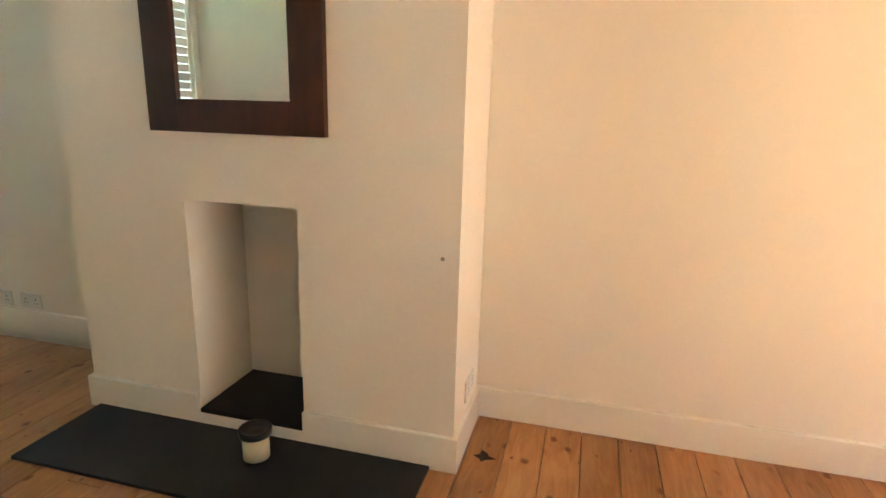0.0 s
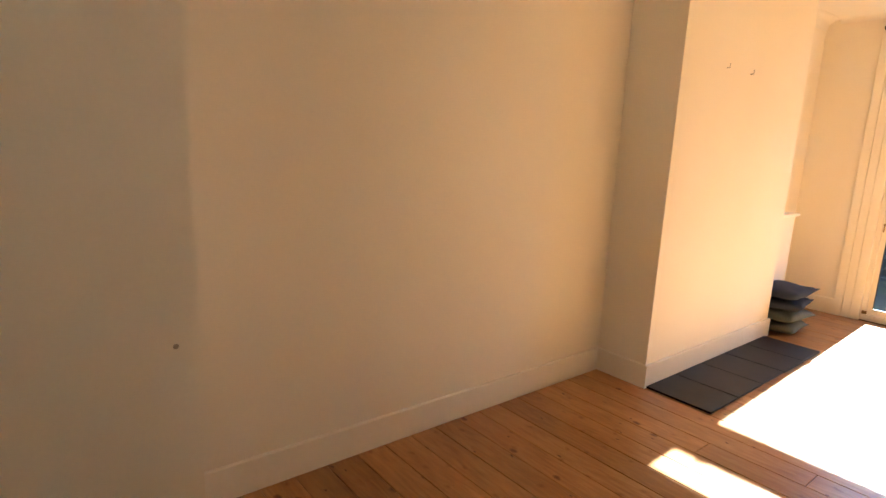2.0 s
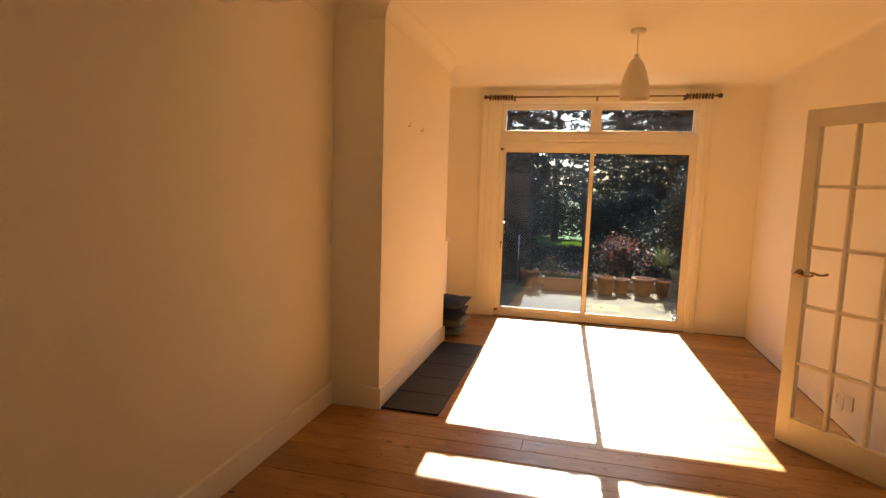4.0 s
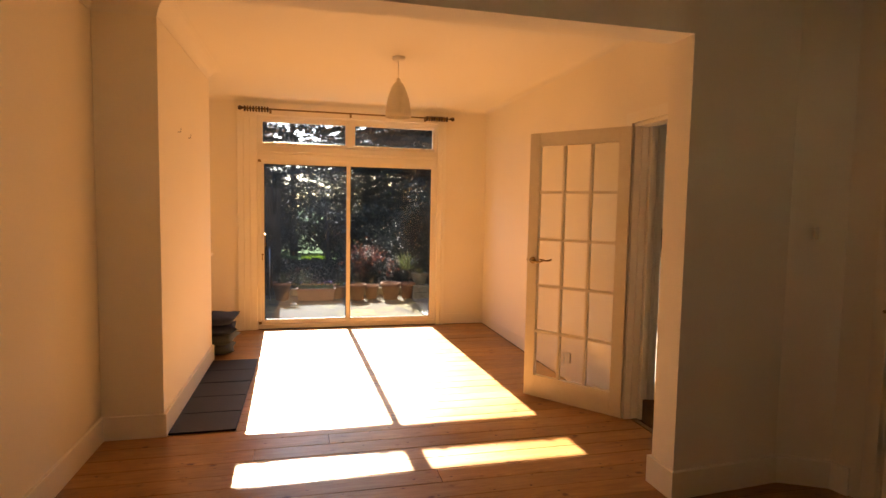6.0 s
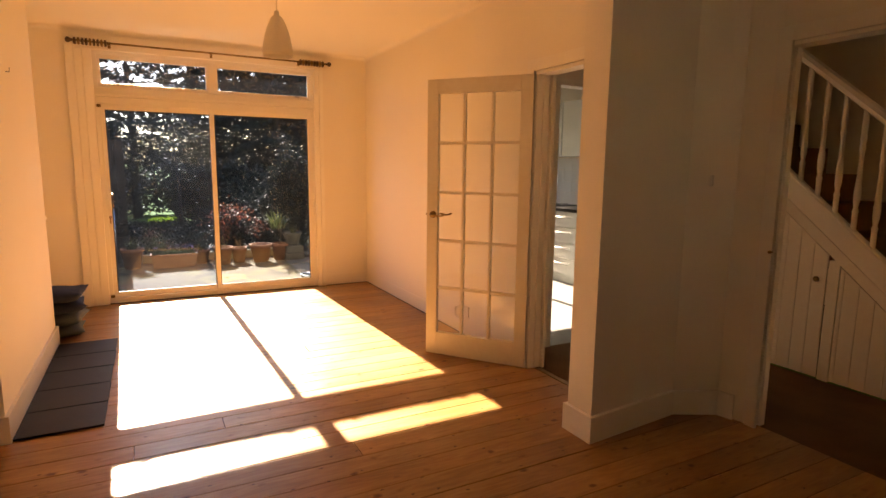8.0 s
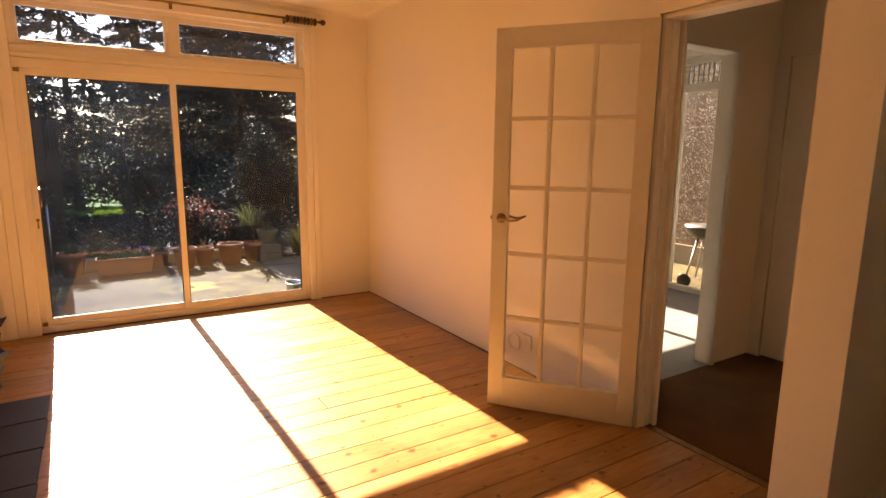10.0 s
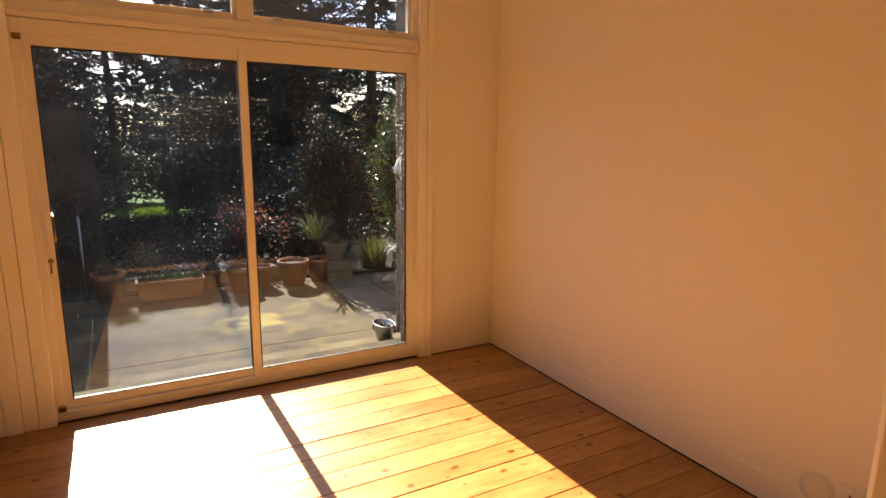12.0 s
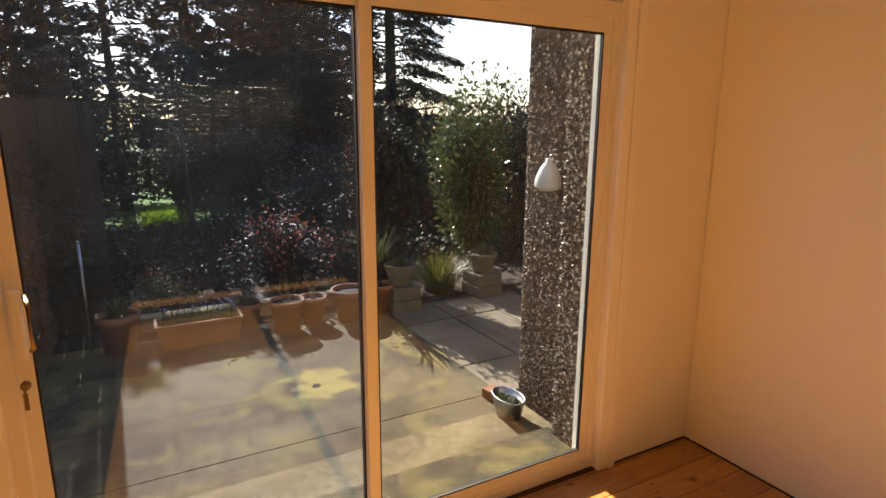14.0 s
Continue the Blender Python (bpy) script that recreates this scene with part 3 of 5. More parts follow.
# linings of the doorways
setting(boxes("trim_dining_lining", [(DX0, DX0 + 0.022, SY - 0.10, SY, 0, DZ), (DX1 - 0.022, DX1, SY - 0.10, SY, 0, DZ), (DX0 + 0.022, DX1 - 0.022, SY - 0.10, SY, DZ - 0.022, DZ),
                                     (DX0 + 0.022, DX0 + 0.034, SY - 0.085, SY - 0.045, 0, DZ - 0.022), (DX1 - 0.034, DX1 - 0.022, SY - 0.085, SY - 0.045, 0, DZ - 0.022)], M_GLOSS, bevel=0.0015), "painted door lining")
setting(boxes("trim_hall_lining", [(0.05, 0.072, -1.662, -1.558, 0, 2.02), (0.852, 0.884, -1.662, -1.558, 0, 2.02), (0.072, 0.852, -1.662, -1.558, 2.0, 2.02), (0.838, 0.852, -1.64, -1.60, 0, 2.0)], M_GLOSS, bevel=0.0015), "painted door lining")
setting(boxes("trim_kitchen_lining", [(2.448, 2.552, -1.42, -1.39, 0, 2.02), (2.448, 2.552, -2.14, -2.10, 0, 2.02), (2.448, 2.552, -2.10, -1.42, 1.99, 2.02)], M_GLOSS, bevel=0.0015), "painted door lining")
setting(box("threshold", DX0 - 0.0, DX1, SY - 0.09, SY - 0.05, -0.002, 0.006, M_BRASS, bevel=0.002), "thin worn threshold strip")


# ---- sliding garden door ----
def sliding_door():
    e = empty("door_garden", (5.41, 0.67, 0.03), "cream-painted aluminium sliding glass door, closed, with a narrow fanlight row above", "sliding door", kind="structure")
    e.location = (0, 0, 0)
    X0, X1 = 5.385, 5.47
    fr = [(X0, X1, OY0, OY1, 0.0, 0.055), (X0, X1, OY0, OY0 + 0.035, 0.055, 2.0), (X0, X1, OY1 - 0.035, OY1, 0.055, 2.0), (X0, X1, OY0 + 0.035, OY1 - 0.035, 1.935, 2.0)]
    boxes("frame", fr, M_UPVC, e, bevel=0.003)
    boxes("transom", [(5.372, X1 + 0.02, OY0, OY1, 2.003, 2.085)], M_UPVC, e, bevel=0.006, label="thick cream-painted transom rail")
    boxes("transom_bead", [(5.362, X1, OY0 - 0.03, OY1 + 0.03, 2.02, 2.035)], M_UPVC, e, bevel=0.004)
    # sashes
    for nm, y0, y1, x0, x1, gm in (("sash", 0.665, OY1 - 0.030, 5.415, 5.445, M_DIM_PANE), ("sash", OY0 + 0.030, 0.705, 5.392, 5.414, M_DIM_PANE2)):
        s = empty(nm)
        s.parent = e
        w = 0.042
        boxes("sash_frame", [(x0, x1, y0, y0 + w, 0.052, 1.938), (x0, x1, y1 - w, y1, 0.052, 1.938), (x0, x1, y0 + w, y1 - w, 0.052, 0.100), (x0, x1, y0 + w, y1 - w, 1.885, 1.938)], M_UPVC, s, bevel=0.002)
        a, b, c, d, t = y0 + w, y1 - w, 0.100, 1.885, 0.006
        boxes("seal", [(x0 + 0.004, x1 - 0.004, a, a + t, c, d), (x0 + 0.004, x1 - 0.004, b - t, b, c, d), (x0 + 0.004, x1 - 0.004, a + t, b - t, c, c + t), (x0 + 0.004, x1 - 0.004, a + t, b - t, d - t, d)], M_RUBBER, s)
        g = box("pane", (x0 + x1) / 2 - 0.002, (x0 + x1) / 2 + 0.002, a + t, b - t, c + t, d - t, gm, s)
        g.visible_shadow = False
    # fanlights
    for y0, y1 in ((0.70, 1.665), (-0.335, 0.635)):
        s = empty("fanlight")
        s.parent = e
        x0, x1, w = 5.405, 5.445, 0.024
        boxes("sash_frame", [(x0, x1, y0, y0 + w, 2.088, 2.39), (x0, x1, y1 - w, y1, 2.088, 2.39), (x0, x1, y0 + w, y1 - w, 2.088, 2.128), (x0, x1, y0 + w, y1 - w, 2.352, 2.39)], M_UPVC, s, bevel=0.003)
        g = box("pane", 5.424, 5.428, y0 + w, y1 - w, 2.128, 2.352, M_DIM_PANE, s)
        g.visible_shadow = False
        for k in (0.12, 0.82):
            box("stay_clip", 5.385, 5.40, y0 + (y1 - y0) * k, y0 + (y1 - y0) * k + 0.05, 2.112, 2.127, M_STEEL, s, bevel=0.002)
    boxes("mullion", [(5.385, X1, 0.635, 0.70, 2.088, 2.39), (5.385, X1, OY0, -0.335, 2.088, OZ), (5.385, X1, 1.665, OY1, 2.088, OZ), (5.385, X1, -0.335, 1.665, 2.39, OZ)], M_UPVC, e, bevel=0.003)
    # handle and lock
    boxes("handle", [(5.362, 5.384, 1.628, 1.652, 0.93, 1.115)], M_UPVC, e, bevel=0.006, label="white pull plate")
    tube("handle_grip", [(5.384, 1.622, 0.95), (5.352, 1.612, 0.965), (5.352, 1.612, 1.08), (5.384, 1.622, 1.095)], 0.006, M_BRASS, e, label="brown metal pull")
    lathe("key_lock", [(0, 0), (0.012, 0), (0.012, 0.012), (0, 0.014)], (0, 0, 0), M_BRASS, e, 12, m=pose(5.384, 1.645, 0.86, 0, -90, 0))
    boxes("key", [(5.352, 5.372, 1.644, 1.647, 0.845, 0.868), (5.357, 5.360, 1.640, 1.650, 0.80, 0.846)], M_BRASS, e)
    for z in (0.075, 1.915):
        box("corner_bolt", 5.362, 5.384, 1.655, 1.69, z - 0.014, z + 0.014, M_BRASS, e, bevel=0.003, label="small dark brass bolt")
    return e


sliding_door()
# solid dark strip stands in for the shade below the frame
setting(box("sill_gap_shade", 5.36, 5.384, OY0, OY1, -0.02, 0.004, M_MAHOG), "dark brown strip in place of the shaded gap under the door frame")
setting(box("sill_outside", 5.47, 5.76, OY0 - 0.05, OY1, -0.16, 0.0, M_CONC), "concrete door sill")


# ---- glazed door ----
def glazed_door():
    e = empty("glazed_door", (2.144, -0.977, 0.0), "open cream-painted door with fifteen clear glass panes in a three by five grid", "door")
    e.rotation_euler = (0, 0, radians(37.6))
    W, T, Z0, Z1 = 0.765, 0.04, 0.008, 1.988
    st, top, bot = 0.083, 0.10, 0.165
    bm = bmesh.new()
    for b in ((0, st, 0, T, Z0, Z1), (W - st, W, 0, T, Z0, Z1), (st, W - st, 0, T, Z1 - top, Z1), (st, W - st, 0, T, Z0, Z0 + bot)):
        add_box(bm, *b, 0.003)
    frame_ob = link("frame", bm, M_DOORP, e)
    gx0, gx1, gz0, gz1 = st, W - st, Z0 + bot, Z1 - top
    bw = 0.022
    cw, ch = (gx1 - gx0 - 2 * bw) / 3, (gz1 - gz0 - 4 * bw) / 5
    for i in (1, 2):
        x = gx0 + i * cw + (i - 1) * bw
        box("glazing_bar", x, x + bw, 0.006, T - 0.006, gz0, gz1, M_DOORP, e, bevel=0.005)
    for k in range(1, 5):
        z = gz0 + k * ch + (k - 1) * bw
        box("glazing_bar", gx0, gx1, 0.0085, T - 0.0085, z, z + bw, M_DOORP, e, bevel=0.005)
    for i in range(3):
        for k in range(5):
            x, z = gx0 + i * (cw + bw), gz0 + k * (ch + bw)
            box("pane", x, x + cw, T / 2 - 0.0015, T / 2 + 0.0015, z, z + ch, M_GLASS, e)
    for y, s in ((T, 1), (0, -1)):
        h = lathe("rose", [(0, 0), (0.026, 0), (0.024, 0.007), (0.012, 0.009), (0.009, 0.04), (0, 0.04)], (0, 0, 0), M_BRASS, e, 20, m=pose(W - 0.05, y, 1.045, -90 * s, 0, 0), label="aged brass handle rose")
        tube("lever", [(W - 0.05, y + s * 0.038, 1.045), (W - 0.075, y + s * 0.045, 1.046), (W - 0.11, y + s * 0.045, 1.038), (W - 0.14, y + s * 0.045, 1.042), (W - 0.16, y + s * 0.043, 1.052)], 0.0065, M_BRASS, e, label="scrolled brass lever")
    box("latch", W - 0.001, W + 0.002, 0.008, T - 0.008, 0.98, 1.12, M_BRASS, e)
    box("latch_bolt", W + 0.001, W + 0.012, 0.014, T - 0.014, 1.036, 1.054, M_BRASS, e, bevel=0.002)
    for z in (0.22, 1.74):
        lathe("hinge", [(0, 0), (0.006, 0), (0.006, 0.09), (0, 0.09)], (-0.004, 0.0, z), M_BRASS, e, 10)
    return e


glazed_door()


# ---- front room window ----
def shutter_window():
    e = empty("window_front", (0, 0, 0), "front window with white louvred shutters", "window", kind="structure")
    boxes("frame", [(WX - 0.12, WX + 0.02, FY0, FY0 + 0.05, 0.75, 2.4), (WX - 0.12, WX + 0.02, FY1 - 0.05, FY1, 0.75, 2.4), (WX - 0.12, WX + 0.02, FY0, FY1, 2.35, 2.4), (WX - 0.12, WX + 0.04, FY0, FY1, 0.72, 0.78)], M_GLOSS, e, bevel=0.003)
    g = box("pane", WX - 0.11, WX - 0.106, FY0 + 0.05, FY1 - 0.05, 0.78, 2.35, M_GLASS, e)
    g.visible_shadow = False
    n = 6
    w = (FY1 - FY0 - 0.1) / n
    for i in range(n):
        y0 = FY0 + 0.05 + i * w
        s = empty("shutter")
        s.parent = e
        boxes("stile", [(WX - 0.03, WX, y0 + 0.002, y0 + 0.045, 0.785, 2.345), (WX - 0.03, WX, y0 + w - 0.045, y0 + w - 0.002, 0.785, 2.345), (WX - 0.03, WX, y0 + 0.045, y0 + w - 0.045, 0.785, 0.86), (WX - 0.03, WX, y0 + 0.045, y0 + w - 0.045, 1.20, 1.27), (WX - 0.03, WX, y0 + 0.045, y0 + w - 0.045, 2.28, 2.345)], M_GLOSS, s)
        for z in [1.31 + 0.083 * k for k in range(12)]:
            box("louvre", -0.039, 0.039, y0 + 0.047, y0 + w - 0.047, -0.004, 0.004, M_GLOSS, s, m=pose(WX - 0.015, 0, z, 0, -66 if -0.5 < y0 < 1.0 else (-81 if y0 < 0 else -86), 0))
        box("panel", WX - 0.022, WX - 0.008, y0 + 0.047, y0 + w - 0.047, 0.86, 1.22, M_GLOSS, s)
    return e


shutter_window()


# unseen door, its glazing added to brighten the hall
def added_front_door():
    e = empty("door_front_added", (0, 0, 0), "unseen front door with tall warm-tinted panes, added to light the hall", "door", kind="structure")
    x0, x1, y0, y1 = WX - 0.12, WX - 0.07, -2.55, -1.70
    boxes("frame", [(x0, x1, y0, y0 + 0.12, 0, 2.15), (x0, x1, y1 - 0.12, y1, 0, 2.15), (x0, x1, y0 + 0.12, y1 - 0.12, 0, 0.35), (x0, x1, y0 + 0.12, y1 - 0.12, 2.03, 2.15), (x0, x1, -2.155, -2.095, 0.35, 2.03)], M_GLOSS, e, bevel=0.003)
    for a, b in ((-2.43, -2.155), (-2.095, -1.82)):
        g = box("pane", WX - 0.097, WX - 0.093, a, b, 0.35, 2.03, M_HALL_WARM, e)
        g.visible_shadow = False
    return e


added_front_door()
# ---- things in the front room ----
def hearth(name, x0, x1, y0, y1, n, label):
    e = empty(name, (0, 0, 0), label, "hearth")
    cuts = [x0 + (x1 - x0) * k / n for k in range(n + 1)]
    for a, b in zip(cuts, cuts[1:]):
        box("slate_slab", a + 0.004, b - 0.004, y0 + random.uniform(-0.006, 0.006), y1, 0.002, 0.014 + random.uniform(0, 0.003), M_SLATE, e, bevel=0.003)
    return e


hearth("hearth", -1.745, -0.22, 1.475, 1.884, 1, "flat black slate hearth before the fireplace")
box("base_slate", -1.224, -0.756, 1.888, 2.268, 0.06, 0.079, M_SLATE, bevel=0.002)
tagged(bpy.data.objects["base_slate"], "black slate slab in the fire opening", "slate slab")


def candle():
    e = empty("candle", (-0.862, 1.735, 0.016), "cream candle in a clear glass jar with a black lid", "candle")
    lathe("wax", [(0, 0.012), (0.049, 0.012), (0.049, 0.085), (0, 0.088)], (0, 0, 0), M_WAX, e, 28)
    lathe("jar", [(0, 0), (0.055, 0), (0.057, 0.006), (0.056, 0.108), (0.052, 0.108), (0.051, 0.01), (0, 0.01)], (0, 0, 0), M_GLASS, e, 32)
    lathe("lid", [(0, 0.108), (0.061, 0.108), (0.062, 0.112), (0.062, 0.128), (0.059, 0.132), (0.05, 0.130), (0.048, 0.122), (0.02, 0.122), (0, 0.124)], (0, 0, 0), M_BLACKP, e, 32, label="shiny black lid")
    return e


candle()


def wall_mirror():
    x0, x1, z0, z1, w, y1 = -1.325, -0.617, 1.214, 2.35, 0.128, 1.902
    e = empty("mirror", (0, 0, 0), "wall mirror in a wide dark reddish-brown wooden frame", "mirror")
    y0 = y1 - 0.03
    for b in ((x0, x0 + w, y0, y1, z0, z1), (x1 - w, x1, y0, y1, z0, z1)):
        box("stile", *b, M_MAHOG, e, bevel=0.003)
    for b in ((x0 + w, x1 - w, y0 + 0.001, y1, z0, z0 + w - 0.012), (x0 + w, x1 - w, y0 + 0.001, y1, z1 - w, z1)):
        box("rail", *b, M_MAHOG, e, bevel=0.003)
    box("mirror_glass", x0 + w, x1 - w, y1 - 0.018, y1 - 0.012, z0 + w - 0.012, z1 - w, M_MIRROR, e)
    return e


wall_mirror()


def socket(name, m, label, cat="socket", w=0.146, h=0.086):
    e = empty(name, (0, 0, 0), label, cat)
    e.matrix_world = m
    box("plate", -w / 2, w / 2, -0.009, 0, -h / 2, h / 2, M_PLASTIC, e, bevel=0.003)
    if cat == "socket":
        for cx in ((-0.036, 0.036) if w > 0.1 else (0,)):
            boxes("pin_holes", [(cx - 0.003, cx + 0.003, -0.0095, -0.008, 0.005, 0.014), (cx - 0.013, cx - 0.006, -0.0095, -0.008, -0.014, -0.010), (cx + 0.006, cx + 0.013, -0.0095, -0.008, -0.014, -0.010)], M_BLACKP, e)
            box("rocker", cx - 0.006, cx + 0.006, -0.012, -0.009, 0.022, 0.036, M_PLASTIC, e, bevel=0.001)
    return e


socket("wall_socket", pose(-2.74, PY + 0.085, 0.20), "white plastic double socket above the skirting in the alcove")
socket("wall_socket", pose(-2.95, PY + 0.085, 0.20), "white plastic double socket above the skirting in the alcove")
socket("wall_socket", pose(-0.14, 2.14, 0.235, 0, 0, 90), "white plastic socket low on the side of the chimney breast")
socket("wall_socket", pose(2.97, SY, 0.205, 0, 0, 180), "white plastic single socket low on the plain wall", w=0.086)
coil = tagged(tube("cable_coil", [(3.085 + 0.052 * math.cos(k * 0.42) * (1 + 0.004 * k), SY + 0.012 + 0.0012 * (k % 4), 0.175 + 0.052 * math.sin(k * 0.42) * (1 + 0.004 * k)) for k in range(44)], 0.0035, M_PLASTIC), "small coil of white cable hanging by the socket", "cable")
socket("blank_plate", pose(1.115 - 0.005, -1.40, 1.33, 0, 0, -63), "off-white painted-over blanking plate on the angled wall", "blank plate", w=0.11, h=0.06)
lathe("wall_hole_plug", [(0, 0), (0.008, 0), (0.007, 0.002), (0, 0.0015)], (0, 0, 0), mat("plug_plastic", (0.38, 0.33, 0.27), rough=0.6, bump=0), None, 12, m=pose(-0.20, 1.9035, 0.82, 90, 0, 0))
tagged(bpy.data.objects["wall_hole_plug"], "grey wall plug in the chimney breast", "wall plug")
for x, z in ((2.90, 1.903), (3.22, 1.90)):
    n = tube("nail", [(x, 1.992, z), (x, 1.972, z), (x, 1.970, z + 0.024)], 0.0035, M_STEEL, None, 6)
    tagged(n, "small bent picture nail in the chimney breast", "nail", "nails in the chimney breast")
n = tube("nail", [(0.84, -1.53, 0.97), (0.838, -1.55, 0.97)], 0.008, M_BRASS, None, 8)
tagged(n, "dark latch keep screw on the door frame", "screw")


# ---- dining room ----
hearth("hearth", 2.395, 4.06, 1.578, 1.970, 5, "low black slate hearth of several slabs before the blocked-up chimney breast")


def cushion(at, size, m, label, rz, sag=0.0, tip=0.0):
    bm = bmesh.new()
    n = 12
    grid = {}
    for s in (1, -1):
        for i in range(n + 1):
            for j in range(n + 1):
                u, v = 2 * i / n - 1, 2 * j / n - 1
                if s < 0 and (i in (0, n) or j in (0, n)):
                    grid[s, i, j] = grid[1, i, j]
                    continue
                t = (max(0, 1 - u * u) * max(0, 1 - v * v)) ** 0.42
                pin = 1 - 0.10 * (1 - abs(u)) * abs(v) ** 3 - 0.10 * (1 - abs(v)) * abs(u) ** 3
                wr = noise.noise(Vector((u * 2.5 + at[2] * 40, v * 2.5, s))) * 0.012 * t
                z = s * size[2] / 2 * t + wr + tip * max(0, abs(u * v) - 0.4) - sag * (u * u + v * v) * 0.02
                grid[s, i, j] = bm.verts.new((u * size[0] / 2 * pin, v * size[1] / 2 * pin, z))
        for i in range(n):
            for j in range(n):
                q = [grid[s, i, j], grid[s, i + 1, j], grid[s, i + 1, j + 1], grid[s, i, j + 1]]
                bm.faces.new(q if s > 0 else q[::-1])
    ob = link("cushion", bm, m, None, smooth=True)
    ob.location, ob.rotation_euler = at, (0, 0, radians(rz))
    tagged(ob, label, "cushion", "cushions stacked by the chimney breast")
    return ob


cushion((4.37, 2.02, 0.056), (0.40, 0.40, 0.115), M_SAGE, "plump grey-green cotton cushion at the bottom of the stack", 4)
cushion((4.37, 2.01, 0.155), (0.41, 0.41, 0.115), M_SAGE, "plump grey-green cotton cushion in the stack", -6)
cushion((4.35, 2.01, 0.248), (0.42, 0.42, 0.10), M_NAVY, "navy blue cotton cushion in the stack", 9, tip=0.03)
cushion((4.34, 2.01, 0.345), (0.42, 0.42, 0.115), M_NAVY, "navy blue cotton cushion on top of the stack", -3, tip=0.05)


def low_cupboard():
    e = empty("low_cupboard", (0, 0, 0), "low off-white boxed-in cupboard in the alcove", "cupboard")
    box("body", 4.125, 4.60, 2.08, PY - 0.004, 0, 0.92, M_WALL, e, bevel=0.003)
    box("top", 4.123, 4.625, 2.05, PY - 0.004, 0.921, 0.945, M_GLOSS, e, bevel=0.005)
    return e


low_cupboard()


def pendant():
    e = empty("pendant_lamp", (3.22, 0.445, CZ), "cream bullet-shaped enamel pendant lamp hanging from the ceiling", "pendant lamp")
    lathe("ceiling_rose", [(0, 0), (0.05, 0), (0.052, -0.008), (0.048, -0.024), (0.02, -0.028), (0, -0.028)], (0, 0, 0), M_PLASTIC, e, 24)
    tube("flex", [(0, 0, -0.027), (0, 0, -0.17)], 0.0035, M_PLASTIC, e)
    lathe("lamp_holder", [(0, -0.165), (0.016, -0.167), (0.018, -0.20), (0.022, -0.205), (0, -0.205)], (0, 0, 0), M_PLASTIC, e, 16)
    out = [(0.02, -0.195), (0.035, -0.205), (0.052, -0.235), (0.070, -0.28), (0.086, -0.335), (0.097, -0.39), (0.102, -0.435), (0.1, -0.468)]
    inn = [(r - 0.003, z) for r, z in out[::-1]]
    lathe("shade", out + inn + [(0.02, -0.195)], (0, 0, 0), M_SHADE, e, 36)
    lathe("bulb", [(0, -0.32), (0.02, -0.33), (0.03, -0.36), (0.026, -0.39), (0, -0.405)], (0, 0, 0), M_PLASTIC, e, 16)
    return e


pendant()


def curtain_rail():
    e = empty("curtain_rail", (0, 0, 0), "thin brass curtain pole with dark turned rings and ball ends", "curtain pole")
    x, z = 5.29, 2.475
    tube("pole", [(x, -0.49, z), (x, 1.83, z)], 0.009, M_BRASS, e, 12)
    R = pose(0, 0, 0, -90, 0, 0)
    for y, s in ((-0.49, -1), (1.83, 1)):
        lathe("finial", [(0, 0), (0.012, 0), (0.014, 0.006), (0.010, 0.012), (0.018, 0.02), (0.024, 0.032), (0.024, 0.042), (0.016, 0.055), (0, 0.058)], (0, 0, 0), M_RODWOOD, e, 16, m=pose(x, y, z, -90 * s, 0, 0), label="dark turned ball end")
    for c, n in ((1.70, 9), (-0.33, 9)):
        for k in range(n):
            y = c + (k - n / 2) * 0.030
            lathe("ring", [(0.010, 0), (0.028, 0.002), (0.033, 0.011), (0.028, 0.020), (0.010, 0.022)], (0, 0, 0), M_BRASS if k % 3 == 1 else M_RODWOOD, e, 16, m=pose(x, y, z - 0.005, -90, 0, 0))
    for y in (1.55, 0.67, -0.2):
        boxes("bracket", [(x - 0.004, 5.338, y - 0.005, y + 0.005, z - 0.018, z - 0.008), (5.333, 5.337, y - 0.012, y + 0.012, z - 0.04, z + 0.01)], M_BRASS, e, bevel=0.001)
    return e


curtain_rail()


